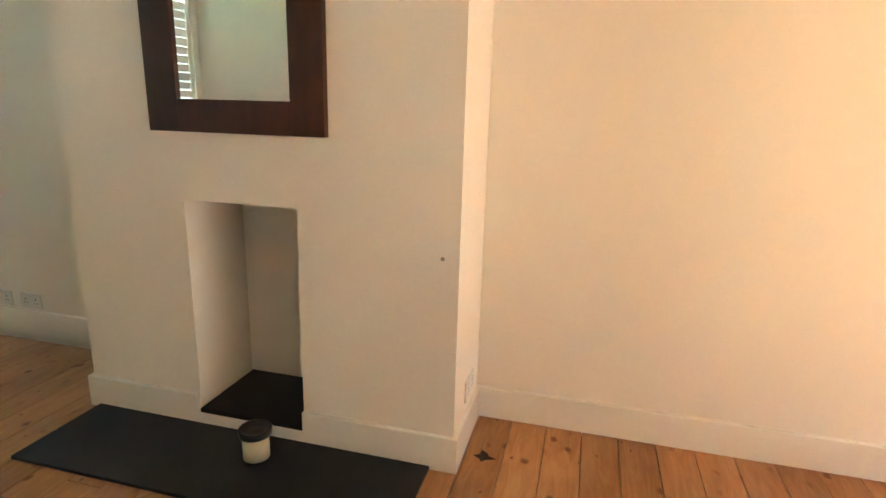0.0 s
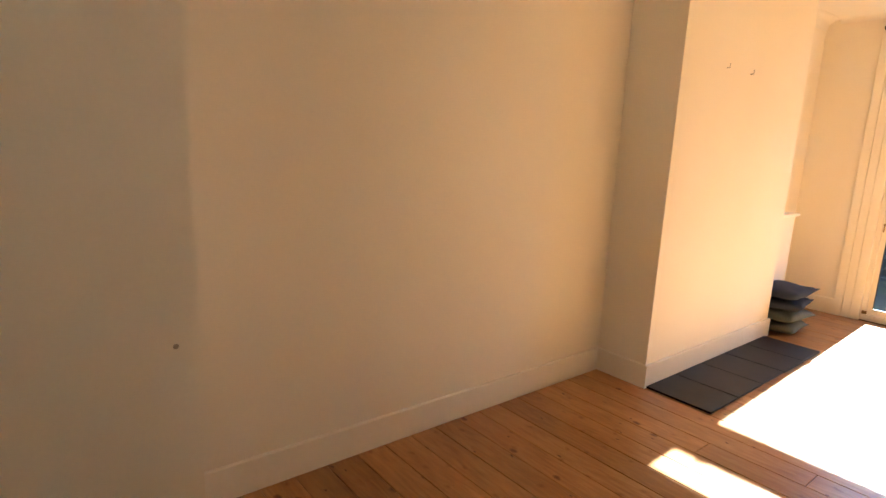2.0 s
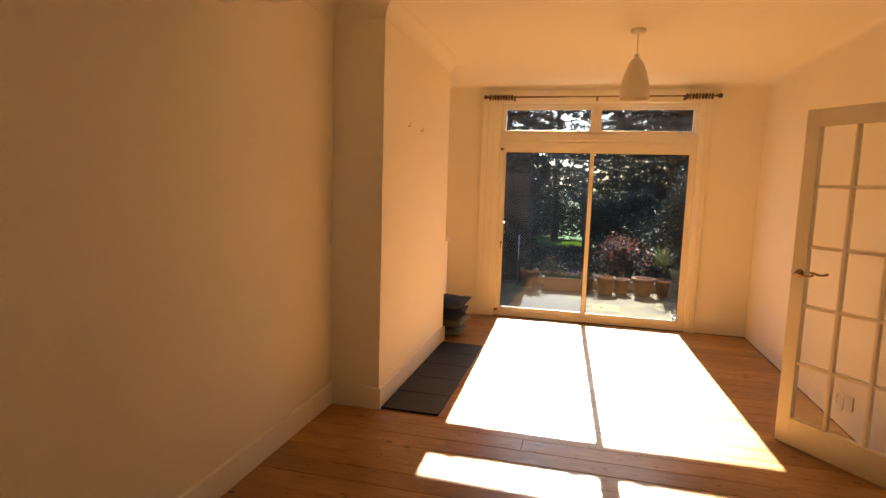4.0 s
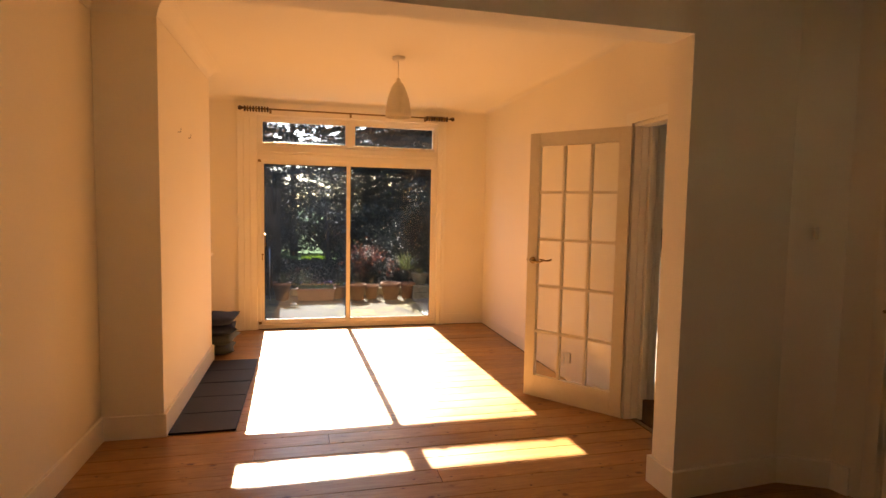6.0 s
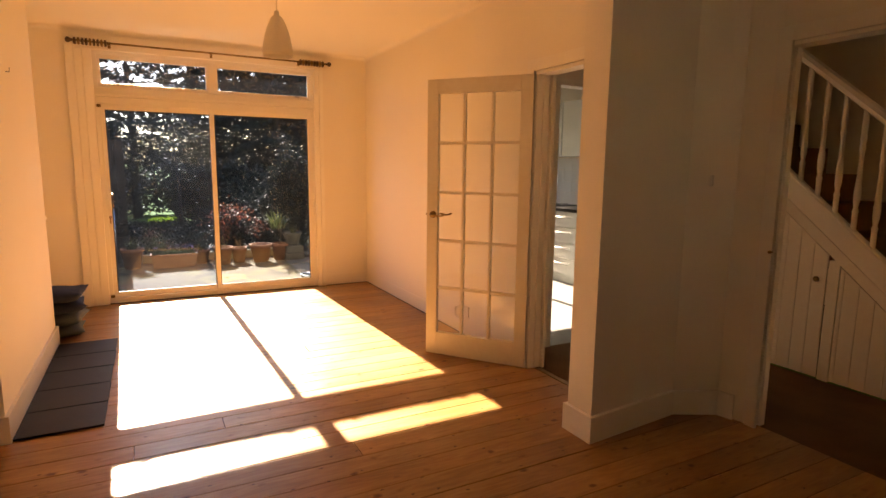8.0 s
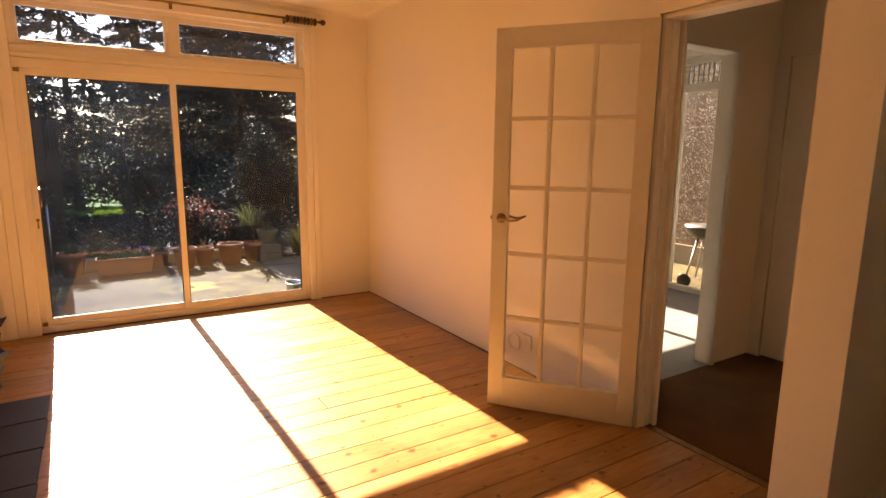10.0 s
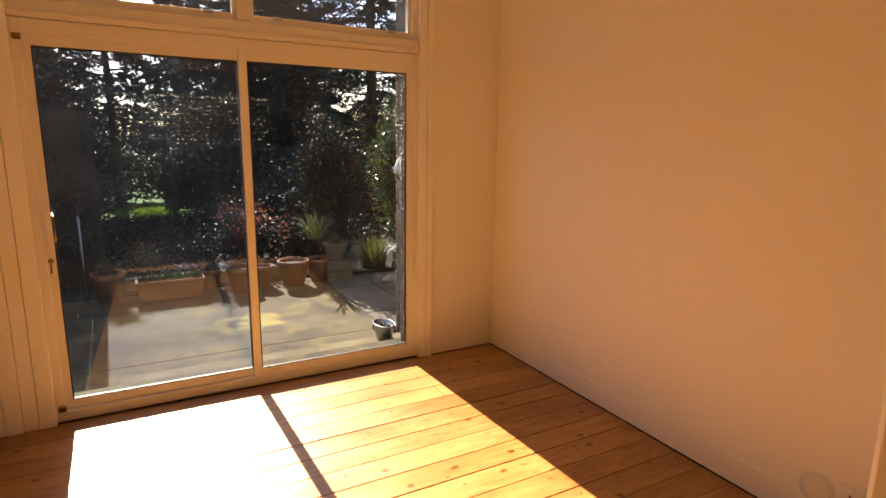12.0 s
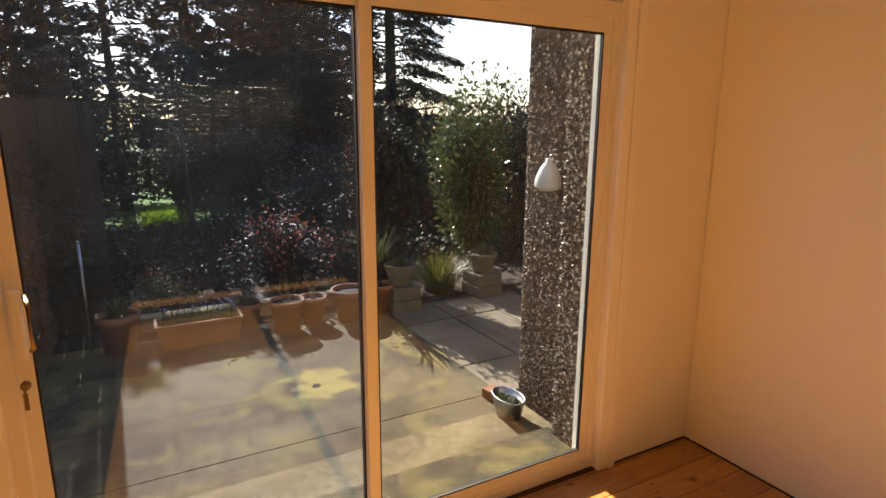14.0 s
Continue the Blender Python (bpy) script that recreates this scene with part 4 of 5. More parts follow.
# ---- stairs in the hall ----
def staircase():
    e = empty("staircase", (0, 0, 0), "white-painted closed staircase with turned balusters and a boarded cupboard underneath", "staircase")
    RISE, GO, Y0, Y1 = 0.1955, 0.23, -3.45, -2.62
    tg = RISE / GO
    X0 = 0.02
    for k in range(13):
        box("step", X0 + k * GO, X0 + (k + 1) * GO + 0.02, Y0, Y1 - 0.035, 0 if k == 0 else (k) * RISE - 0.03, (k + 1) * RISE, M_CARPET, e, bevel=0.006)
    # closed string: band that slopes
    def zc(x):
        return (x - X0) * tg + 0.20

    bm = bmesh.new()
    a, b = X0 + 0.10, X0 + 13 * GO
    vs = []
    for y in (Y1 - 0.034, Y1 + 0.004):
        vs.append([bm.verts.new((x, y, z)) for x, z in ((a, max(0, zc(a) - 0.275)), (b, zc(b) - 0.275), (b, zc(b)), (a, zc(a)))])
    for i in range(4):
        bm.faces.new((vs[0][i], vs[0][(i + 1) % 4], vs[1][(i + 1) % 4], vs[1][i]))
    bm.faces.new(vs[0][::-1])
    bm.faces.new(vs[1])
    bmesh.ops.recalc_face_normals(bm, faces=bm.faces)
    link("string", bm, M_GLOSS, e)
    bm = bmesh.new()
    add_tube(bm, [(a, Y1 + 0.006, zc(a) - 0.19), (b, Y1 + 0.006, zc(b) - 0.19)], 0.006, 6)
    add_tube(bm, [(a, Y1 + 0.008, zc(a) - 0.015), (b, Y1 + 0.008, zc(b) - 0.015)], 0.012, 6)
    link("string_moulding", bm, M_GLOSS, e)
    # turned balusters
    prof = [(0.016, 0.0), (0.016, 0.10), (0.020, 0.11), (0.012, 0.13), (0.019, 0.17), (0.021, 0.22), (0.013, 0.33), (0.011, 0.44), (0.018, 0.47), (0.012, 0.49), (0.018, 0.52), (0.016, 0.54), (0.016, 0.70)]
    prof = [(r, z * 1.09) for r, z in prof]
    x = X0 + 0.15
    while x < b - 0.2:
        lathe("baluster", prof, (x, Y1 - 0.012, zc(x) - 0.01), M_GLOSS, e, 10)
        x += 0.118
    bm = bmesh.new()
    add_tube(bm, [(a + 0.1, Y1 - 0.012, zc(a + 0.1) + 0.765), (b - 0.1, Y1 - 0.012, zc(b - 0.1) + 0.765)], 0.032, 8)
    link("handrail", bm, M_GLOSS, e)
    # boarded spandrel with doors of vertical boards
    def boards(nm, xa, xb, y, parent, drop):
        w = 0.092
        k = 0
        x = xa
        while x < xb - 0.01:
            x1 = min(x + w, xb)
            bm = bmesh.new()
            za, zb = min(2.05, zc(x) - drop), min(2.05, zc(x1) - drop)
            v = [[bm.verts.new(c) for c in ((x + 0.001, yy, 0.012), (x1 - 0.001, yy, 0.012), (x1 - 0.001, yy, zb), (x + 0.001, yy, za))] for yy in (y - 0.014, y)]
            for i in range(4):
                bm.faces.new((v[0][i], v[0][(i + 1) % 4], v[1][(i + 1) % 4], v[1][i]))
            bm.faces.new(v[0][::-1])
            bm.faces.new(v[1])
            bmesh.ops.recalc_face_normals(bm, faces=bm.faces)
            bmesh.ops.bevel(bm, geom=[ed for ed in bm.edges if abs((ed.verts[0].co - ed.verts[1].co).x) < 1e-4 and ed.verts[0].co.y == ed.verts[1].co.y], offset=0.003, segments=1, affect="EDGES")
            link("board", bm, M_GLOSS, parent)
            x = x1
            k += 1

    d1 = empty("cupboard_door")
    d1.parent = e
    boards("d", 1.11, 1.72, Y1 + 0.006, d1, 0.281)
    lathe("knob", [(0, 0), (0.008, 0), (0.008, 0.012), (0.018, 0.02), (0.018, 0.03), (0, 0.036)], (0, 0, 0), M_BRASS, d1, 14, m=pose(1.16, Y1 + 0.006, 0.68, -90, 0, 0), label="small round dark knob")
    d2 = empty("cupboard_door")
    d2.parent = e
    boards("d", 0.45, 1.03, Y1 + 0.006, d2, 0.281)
    box("post", 1.036, 1.104, Y1 - 0.03, Y1 + 0.003, 0, zc(1.07) - 0.28, M_GLOSS, e, bevel=0.003)
    d3 = box("tall_door", 1.80, 2.36, Y1 - 0.03, Y1 + 0.06, 0.012, 2.0, M_GLOSS, e, bevel=0.003, label="plain white tall cupboard door")
    box("door_head", 1.74, 2.448, Y1 + 0.005, Y1 + 0.05, 2.003, 2.597, M_WALL, e)
    box("door_post", 2.365, 2.448, Y1 - 0.03, Y1 + 0.07, 0, 2.002, M_GLOSS, e, bevel=0.003)
    box("door_post", 1.73, 1.795, Y1 - 0.03, Y1 + 0.07, 0, 2.002, M_GLOSS, e, bevel=0.003)
    box("spandrel", 0.2, 2.448, Y1 - 0.06, Y1 - 0.036, 0, 0.5, M_DARK, e)
    return e


staircase()
setting(box("wall_stairs_end", 2.40, 2.448, -3.5, -2.66, 0, CZ, M_WALL))


# ---- kitchen ----
def base_unit(x0, x1, drawers, group):
    e = empty("base_cabinet", (0, 0, 0), "pale cream kitchen base unit with four drawers and bar handles" if drawers else "pale cream kitchen base unit with a door", "kitchen unit", group)
    y = -3.08
    box("body", x0, x1, -3.655, y - 0.02, 0.12, 0.87, M_CAB, e)
    box("plinth", x0, x1, -3.6, y - 0.06, 0, 0.12, M_CAB, e)
    if drawers:
        h = 0.74 / 4
        for k in range(4):
            d = box("drawer_front", x0 + 0.003, x1 - 0.003, y - 0.019, y, 0.13 + k * h, 0.13 + (k + 1) * h - 0.004, M_CAB, e, bevel=0.002)
            tube("handle", [(x0 + 0.1, y + 0.002, 0.13 + k * h + 0.12), (x0 + 0.11, y + 0.028, 0.13 + k * h + 0.12), (x1 - 0.11, y + 0.028, 0.13 + k * h + 0.12), (x1 - 0.1, y + 0.002, 0.13 + k * h + 0.12)], 0.006, M_STEEL, e, 8)
    else:
        box("door", x0 + 0.003, x1 - 0.003, y - 0.019, y, 0.13, 0.866, M_CAB, e, bevel=0.002)
        tube("handle", [(x0 + 0.06, y + 0.002, 0.62), (x0 + 0.06, y + 0.028, 0.63), (x0 + 0.06, y + 0.028, 0.78), (x0 + 0.06, y + 0.002, 0.79)], 0.006, M_STEEL, e, 8)
    return e


for k in range(4):
    base_unit(4.08 + 0.5 * k, 4.58 + 0.5 * k, k in (0, 1), "units along the kitchen wall")
tagged(box("worktop", 4.06, 6.087, -3.657, -3.05, 0.872, 0.91, M_BLACKP, bevel=0.004), "black laminate kitchen worktop", "worktop")
e = empty("hob", (0, 0, 0), "black cooker hob on the worktop", "hob")
box("glass_top", 4.62, 5.2, -3.58, -3.12, 0.911, 0.918, M_BLACKP, e, bevel=0.002)
for cx, cy in ((4.76, -3.46), (5.05, -3.46), (4.76, -3.24), (5.05, -3.24)):
    lathe("burner", [(0.02, 0.918), (0.05, 0.918), (0.05, 0.93), (0.02, 0.935)], (cx, cy, 0), M_STEEL, e, 14)
tl = empty("splashback", (0, 0, 0), "white square wall tiles above the worktop", "tiles", kind="structure")
for i in range(13):
    for k in range(4):
        box("tile", 4.12 + i * 0.15, 4.268 + i * 0.15, -3.659, -3.650, 0.915 + k * 0.15, 1.062 + k * 0.15, M_TILE, tl, bevel=0.002)
for k in range(3):
    e = empty("wall_cabinet", (0, 0, 0), "pale wall cabinet over the tiles", "kitchen unit", "wall units in the kitchen")
    x0 = 4.12 + k * 0.62
    box("body", x0, x0 + 0.6, -3.655, -3.36, 1.53, 2.20, M_CAB, e)
    box("door", x0 + 0.003, x0 + 0.597, -3.358, -3.34, 1.533, 2.197, M_CAB, e, bevel=0.002)
e = empty("microwave", (0, 0, 0), "dark microwave oven with a steel front", "microwave")
box("body", 5.45, 5.95, -3.62, -3.25, 0.912, 1.20, M_BLACKP, e, bevel=0.006)
box("door", 5.47, 5.82, -3.249, -3.235, 0.93, 1.18, M_STEEL, e, bevel=0.003)


def simple_window(name, label, plane, a0, a1, z0, z1, axis, bars=1):
    e = empty(name, (0, 0, 0), label, "window", kind="structure")
    def B(u0, u1, zz0, zz1, d0, d1):
        return (plane + d0, plane + d1, u0, u1, zz0, zz1) if axis == "x" else (u0, u1, plane + d0, plane + d1, zz0, zz1)
    w = 0.055
    fr = [B(a0, a0 + w, z0, z1, 0, 0.06), B(a1 - w, a1, z0, z1, 0, 0.06), B(a0 + w, a1 - w, z0, z0 + w, 0, 0.06), B(a0 + w, a1 - w, z1 - w, z1, 0, 0.06)]
    for k in range(bars):
        c = a0 + (a1 - a0) * (k + 1) / (bars + 1)
        fr.append(B(c - 0.03, c + 0.03, z0 + w, z1 - w, 0, 0.06))
    boxes("frame", fr, M_UPVC, e, bevel=0.003)
    g = box("pane", *B(a0 + w, a1 - w, z0 + w, z1 - w, 0.028, 0.032), M_GLASS, e)
    g.visible_shadow = False
    return e


simple_window("window_kitchen", "white-framed kitchen window to the garden", 6.17, KWY0, KWY1, KWZ0, KWZ1, "x", 1)
simple_window("door_side", "white-framed full-height glazed side door", -3.80, KDX0, KDX1, 0.0, 2.3, "y", 0)
setting(box("transom_side_door", KDX0, KDX1, -3.79, -3.72, 1.98, 2.05, M_UPVC))

fl_ = [(KDX0 + 0.06 + 0.052 * k, KDX0 + 0.068 + 0.052 * k, -3.774, -3.764, 2.052, 2.244) for k in range(15)] + [(KDX0 + 0.056, KDX1 - 0.056, -3.776, -3.766, 2.085 + 0.045 * k, 2.092 + 0.045 * k) for k in range(4)]
setting(boxes("transom_leading", fl_, M_STEEL), "small leaded squares in the fanlight over the side door")

# thin black prism laid on the boards for a dark knot
bm = bmesh.new()
add_prism(bm, [(math.cos(a) * r, math.sin(a) * r) for a, r in ((0, 0.05), (0.5, 0.022), (1.1, 0.03), (1.8, 0.045), (2.4, 0.02), (3.1, 0.04), (3.9, 0.018), (4.6, 0.032), (5.5, 0.02))], 0, 0.0015)
st = tagged(link("floor_knot_mark", bm, M_BLACKP), "black star-shaped knot mark on the floorboards", "stain")
st.location = (-0.045, 2.02, 0.0005)

# ---- floor boards ----
fl = empty("floor", (0, 0, 0), "old varnished orange-brown pine floorboards with knots and dark gaps", "floor", kind="structure")
rb = random.Random(5)
PITCH = 0.1475
x = 0.03 - 26 * PITCH
k = 0
while x < 5.38:
    x0, x1 = max(x, WX + 0.002) + 0.0012, min(x + PITCH, 5.378) - rb.choice((0.0012, 0.0018, 0.0030))
    segs = [-1.045 if x > 1.293 else -1.60, PY + 0.01]
    if rb.random() < 0.45:
        segs.insert(1, rb.uniform(-0.6, 2.0))
    if abs(x - (0.03 + 14 * PITCH)) < 0.02:
        segs = [segs[0], 1.01, segs[-1]]
    for a, b in zip(segs, segs[1:]):
        y0, y1 = a + 0.001, b - 0.0015
        h = rb.uniform(-0.0012, 0.0006)
        bm = bmesh.new()
        add_box(bm, x0, x1, y0, y1, -0.022, h)
        top = [e_ for e_ in bm.edges if all(abs(v.co.z - h) < 1e-6 for v in e_.verts)]
        bmesh.ops.bevel(bm, geom=top, offset=0.0016, segments=1, affect="EDGES")
        link("floorboard", bm, M_PINE, fl)
    x += PITCH
    k += 1
# ---- outside ----
GZ = -0.17
rg = random.Random(11)
setting(box("ground", -400, 400, -400, 400, GZ - 2.0, GZ - 0.05, M_GRASS), "lawn and open ground")
setting(box("soil_bed", 8.62, 14.1, -4.2, 3.4, GZ - 0.4, GZ + 0.0, M_SOIL), "dark soil of the planting bed")


def patio():
    e = empty("patio", (0, 0, 0), "stained and mossy old concrete patio cast in bays", "patio", kind="structure")
    for x0, x1, y0, y1 in ((5.765, 6.228, -0.617, 3.0), (6.23, 6.50, -0.617, 3.0), (6.503, 7.13, -0.617, 3.0), (7.133, 8.6, -0.617, 3.0)):
        box("bay", x0, x1, y0, y1, GZ - 0.2, GZ + rg.uniform(-0.002, 0.002) + (0.035 if x0 < 6 else 0), M_STEP if x0 < 6 else M_CONC, e, bevel=0.004)
    lathe("drain_hole", [(0, 0), (0.022, 0), (0.026, 0.004), (0.03, 0.0), (0.03, -0.01)], (7.14, 0.42, GZ + 0.002), M_DARK, e, 14)
    return e


patio()
sl = empty("slab_path", (0, 0, 0), "uneven old paving slabs beside the patio", "paving", kind="structure")
for i in range(4):
    for k in range(3):
        x0, y0 = 6.46 + i * 0.49, -1.09 - k * 0.49
        box("slab", x0 + 0.006, x0 + 0.484, y0 + 0.006, y0 + 0.484, GZ - 0.1, GZ + rg.uniform(0.0, 0.012), M_SLAB, sl, bevel=0.005)
setting(box("slab_bed", 6.43, 8.6, -2.7, -0.622, GZ - 0.3, GZ - 0.012, M_SOIL))


def side_yard():
    e = empty("side_yard", (0, 0, 0), "sunlit concrete side passage", "paving", kind="structure")
    box("paving", -3, 6.42, -5.3, -3.925, GZ - 0.2, -0.06, M_CONC, e)
    return e


side_yard()
setting(box("wall_neighbour", -6, 12, -5.62, -5.32, GZ - 0.3, 5.6, M_PEB), "brown pebbledashed wall of the neighbouring house")
setting(box("wall_neighbour_plinth", -6, 12, -5.32, -5.27, GZ - 0.3, 0.20, M_SLAB), "rendered plinth of the neighbouring wall")
setting(box("wall_house_rear", 5.50, 5.70, PY + 0.253, 6.0, GZ - 0.3, 5.5, M_PEB))


def barbecue():
    e = empty("barbecue", (4.02, -4.45, -0.06), "round kettle barbecue on thin splayed legs with small wheels", "barbecue")
    lathe("bowl", [(0, 0.50), (0.1, 0.51), (0.2, 0.56), (0.25, 0.64), (0.255, 0.66), (0.24, 0.655), (0, 0.6)], (0, 0, 0), M_BLACKP, e, 24)
    lathe("grill", [(0, 0.662), (0.25, 0.662), (0.25, 0.668), (0, 0.668)], (0, 0, 0), M_STEEL, e, 24)
    for a in (80, 200, 320):
        c, s = math.cos(radians(a)), math.sin(radians(a))
        tube("leg", [(0.14 * c, 0.14 * s, 0.54), (0.30 * c, 0.30 * s, 0.02)], 0.011, M_STEEL, e, 8)
    for a in (80, 200):
        c, s = math.cos(radians(a)), math.sin(radians(a))
        lathe("wheel", [(0, -0.015), (0.07, -0.015), (0.075, 0), (0.07, 0.015), (0, 0.015)], (0, 0, 0), M_BLACKP, e, 18, m=pose(0.30 * c, 0.30 * s, 0.075, 90, 0, 20))
    return e


barbecue()


# foliage: many small leaves as one mesh
def leaf_mesh(pts, dirs, size, rnd, ratio=0.4, jitter=0.4):
    n = len(pts)
    pts = np.asarray(pts, float)
    d = np.asarray(dirs, float) + rnd.normal(0, jitter, (n, 3))
    d /= np.linalg.norm(d, axis=1)[:, None] + 1e-9
    r = rnd.normal(0, 1, (n, 3))
    s = np.cross(d, r)
    s /= np.linalg.norm(s, axis=1)[:, None] + 1e-9
    L = (size * rnd.uniform(0.6, 1.3, n))[:, None]
    nrm = np.cross(d, s)
    v = np.stack([pts, pts + d * L * 0.5 + s * L * ratio * 0.5 + nrm * L * 0.06, pts + d * L, pts + d * L * 0.5 - s * L * ratio * 0.5 + nrm * L * 0.06], 1).reshape(-1, 3)
    f = np.arange(4 * n).reshape(-1, 4)
    me = bpy.data.meshes.new("leaves")
    me.from_pydata(v.tolist(), [], f.tolist())
    me.update()
    return me


def leaves(name, pts, dirs, size, material, parent, seed=0, ratio=0.4, jitter=0.4):
    me = leaf_mesh(pts, dirs, size, np.random.default_rng(seed), ratio, jitter)
    me.name = name
    me.materials.append(material)
    ob = new(name, me)
    ob.parent = parent
    return ob


def conifer(x, y, h, spread, seed, n=9000, base=0.12, label="tall dark conifer with layered drooping branches", gap=0.0, z0=GZ, size=0.17, tr=None):
    e = empty("conifer", (x, y, z0), label, "tree", "conifers beyond the garden")
    rn = np.random.default_rng(seed)
    bm = bmesh.new()
    add_tube(bm, [(0, 0, -0.3), (0.05, 0.02, h * 0.35), (0.0, 0.08, h * 0.7), (0, 0, h * 0.98)], tr or 0.05 + h * 0.014, 10, 0.12)
    link("trunk", bm, M_BARK, e, smooth=True)
    bm = bmesh.new()
    P, D = [], []
    nb = int(h * 9)
    for i in range(nb):
        t = base + (1 - base) * (i + rn.uniform(0, 1)) / nb
        L = spread * (1 - t) ** 0.75 * rn.uniform(0.55, 1.2) + 0.25
        a = i * 2.4 + rn.uniform(-0.5, 0.5)
        c, s = math.cos(a), math.sin(a)
        zz = t * h
        pts = [(0, 0, zz), (c * L * 0.5, s * L * 0.5, zz + L * 0.06), (c * L, s * L, zz - L * 0.14)]
        add_tube(bm, pts, 0.012 + L * 0.012, 5, 0.2)
        m = max(8, int(n / nb * L / (spread * 0.55)))
        u = rn.uniform(0.12, 1.0, m) ** 0.8
        side = rn.normal(0, 1, m) * L * 0.16 * (1.1 - u * 0.6)
        px, py = c * L * u - s * side, s * L * u + c * side
        pz = zz + L * (0.12 * u - 0.26 * u * u) - np.abs(rn.normal(0, 0.08, m)) - np.abs(side) * 0.25
        P.append(np.stack([px, py, pz], 1))
        D.append(np.stack([c - s * np.sign(side) * 0.8, s + c * np.sign(side) * 0.8, np.full(m, -0.45)], 1))
    link("branches", bm, M_BARK, e)
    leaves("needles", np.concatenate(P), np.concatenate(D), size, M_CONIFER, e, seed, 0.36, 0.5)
    return e


def bare_tree(x, y, h, seed, label="bare winter tree with fine upright twigs"):
    e = empty("bare_tree", (x, y, GZ), label, "tree", "bare trees beyond the garden")
    rn = random.Random(seed)
    bm = bmesh.new()

    def grow(p, d, L, r, depth):
        q = p + d * L
        add_tube(bm, [p, (p + q) / 2 + Vector((rn.uniform(-1, 1), rn.uniform(-1, 1), 0)) * L * 0.06, q], r, 6 if depth > 3 else 4, 0.6)
        if depth == 0:
            return
        for _ in range(3 if depth > 1 else 4):
            nd = (d + Vector((rn.uniform(-1, 1), rn.uniform(-1, 1), rn.uniform(-0.25, 0.8))) * 0.62).normalized()
            grow(p + d * L * rn.uniform(0.55, 1.0), nd, L * rn.uniform(0.55, 0.8), r * 0.55, depth - 1)

    grow(Vector((0, 0, -0.2)), Vector((0, 0, 1)), h * 0.30, 0.03 + h * 0.012, 5)
    link("trunk", bm, M_BARK, e)
    return e


def shrub(name, x, y, r, h, mtl, seed, n=2600, size=0.05, label="", group="", z0=GZ, tip=None, ratio=0.45):
    e = empty(name, (x, y, z0), label, "shrub", group)
    rn = np.random.default_rng(seed)
    bm = bmesh.new()
    P, D, T = [], [], []
    k = 26
    for i in range(k):
        a, lean = rn.uniform(0, 2 * math.pi), rn.uniform(0.1, 1.0)
        top = Vector((math.cos(a) * r * lean, math.sin(a) * r * lean, h * rn.uniform(0.65, 1.05) * (1 - 0.35 * lean * lean)))
        mid = Vector((top.x * 0.35, top.y * 0.35, top.z * 0.5))
        add_tube(bm, [(0, 0, -0.03), mid, top], 0.004 + h * 0.005, 5, 0.3)
        m = n // k
        u = rn.uniform(0.15, 1.03, m) ** 0.7
        q = (2 * u * (1 - u))[:, None] * np.array(mid) + (u * u)[:, None] * np.array(top)
        q += rn.normal(0, r * 0.19, (m, 3))
        q[:, 2] = np.maximum(q[:, 2], 0.02)
        P.append(q)
        D.append(np.stack([q[:, 0], q[:, 1], np.full(m, r * 0.6)], 1) + rn.normal(0, r * 0.3, (m, 3)))
        T.append(u)
    link("stems", bm, M_BARK, e)
    P, D, T = np.concatenate(P), np.concatenate(D), np.concatenate(T)
    if tip:
        k1 = T > 0.95
        leaves("leaves", P[~k1], D[~k1], size, mtl, e, seed, ratio)
        leaves("young_leaves", P[k1], D[k1], size * 1.1, tip, e, seed + 1, ratio)["label"] = "bronze-red young leaves"
    else:
        leaves("leaves", P, D, size, mtl, e, seed, ratio)
    return e


def blades(name, r, h, n, mtl, parent, seed, width=0.008, box_half=None, droop=0.5, at=(0, 0, 0)):
    """A tuft of strap leaves that arch over."""
    rn = random.Random(seed)
    V, F = [], []
    for _ in range(n):
        a = rn.uniform(0, 2 * math.pi)
        if box_half:
            bx_, by_ = rn.uniform(-1, 1) * box_half[0], rn.uniform(-1, 1) * box_half[1]
        else:
            rr = r * 0.35 * math.sqrt(rn.random())
            bx_, by_ = rr * math.cos(a), rr * math.sin(a)
        L, lean = h * rn.uniform(0.6, 1.15), rn.uniform(0.1, 1.0)
        c, s = math.cos(a), math.sin(a)
        k0 = len(V)
        for j in range(5):
            t = j / 4
            o = r * lean * t * t
            z = L * (t - droop * lean * t * t)
            w = width * (1 - t) ** 0.6 * 0.5 + 0.0004
            V += [(at[0] + bx_ + c * o - s * w, at[1] + by_ + s * o + c * w, at[2] + z), (at[0] + bx_ + c * o + s * w, at[1] + by_ + s * o - c * w, at[2] + z)]
        F += [(k0 + 2 * j, k0 + 2 * j + 1, k0 + 2 * j + 3, k0 + 2 * j + 2) for j in range(4)]
    me = bpy.data.meshes.new(name)
    me.from_pydata(V, [], F)
    me.materials.append(mtl)
    ob = new(name, me)
    ob.parent = parent
    return ob


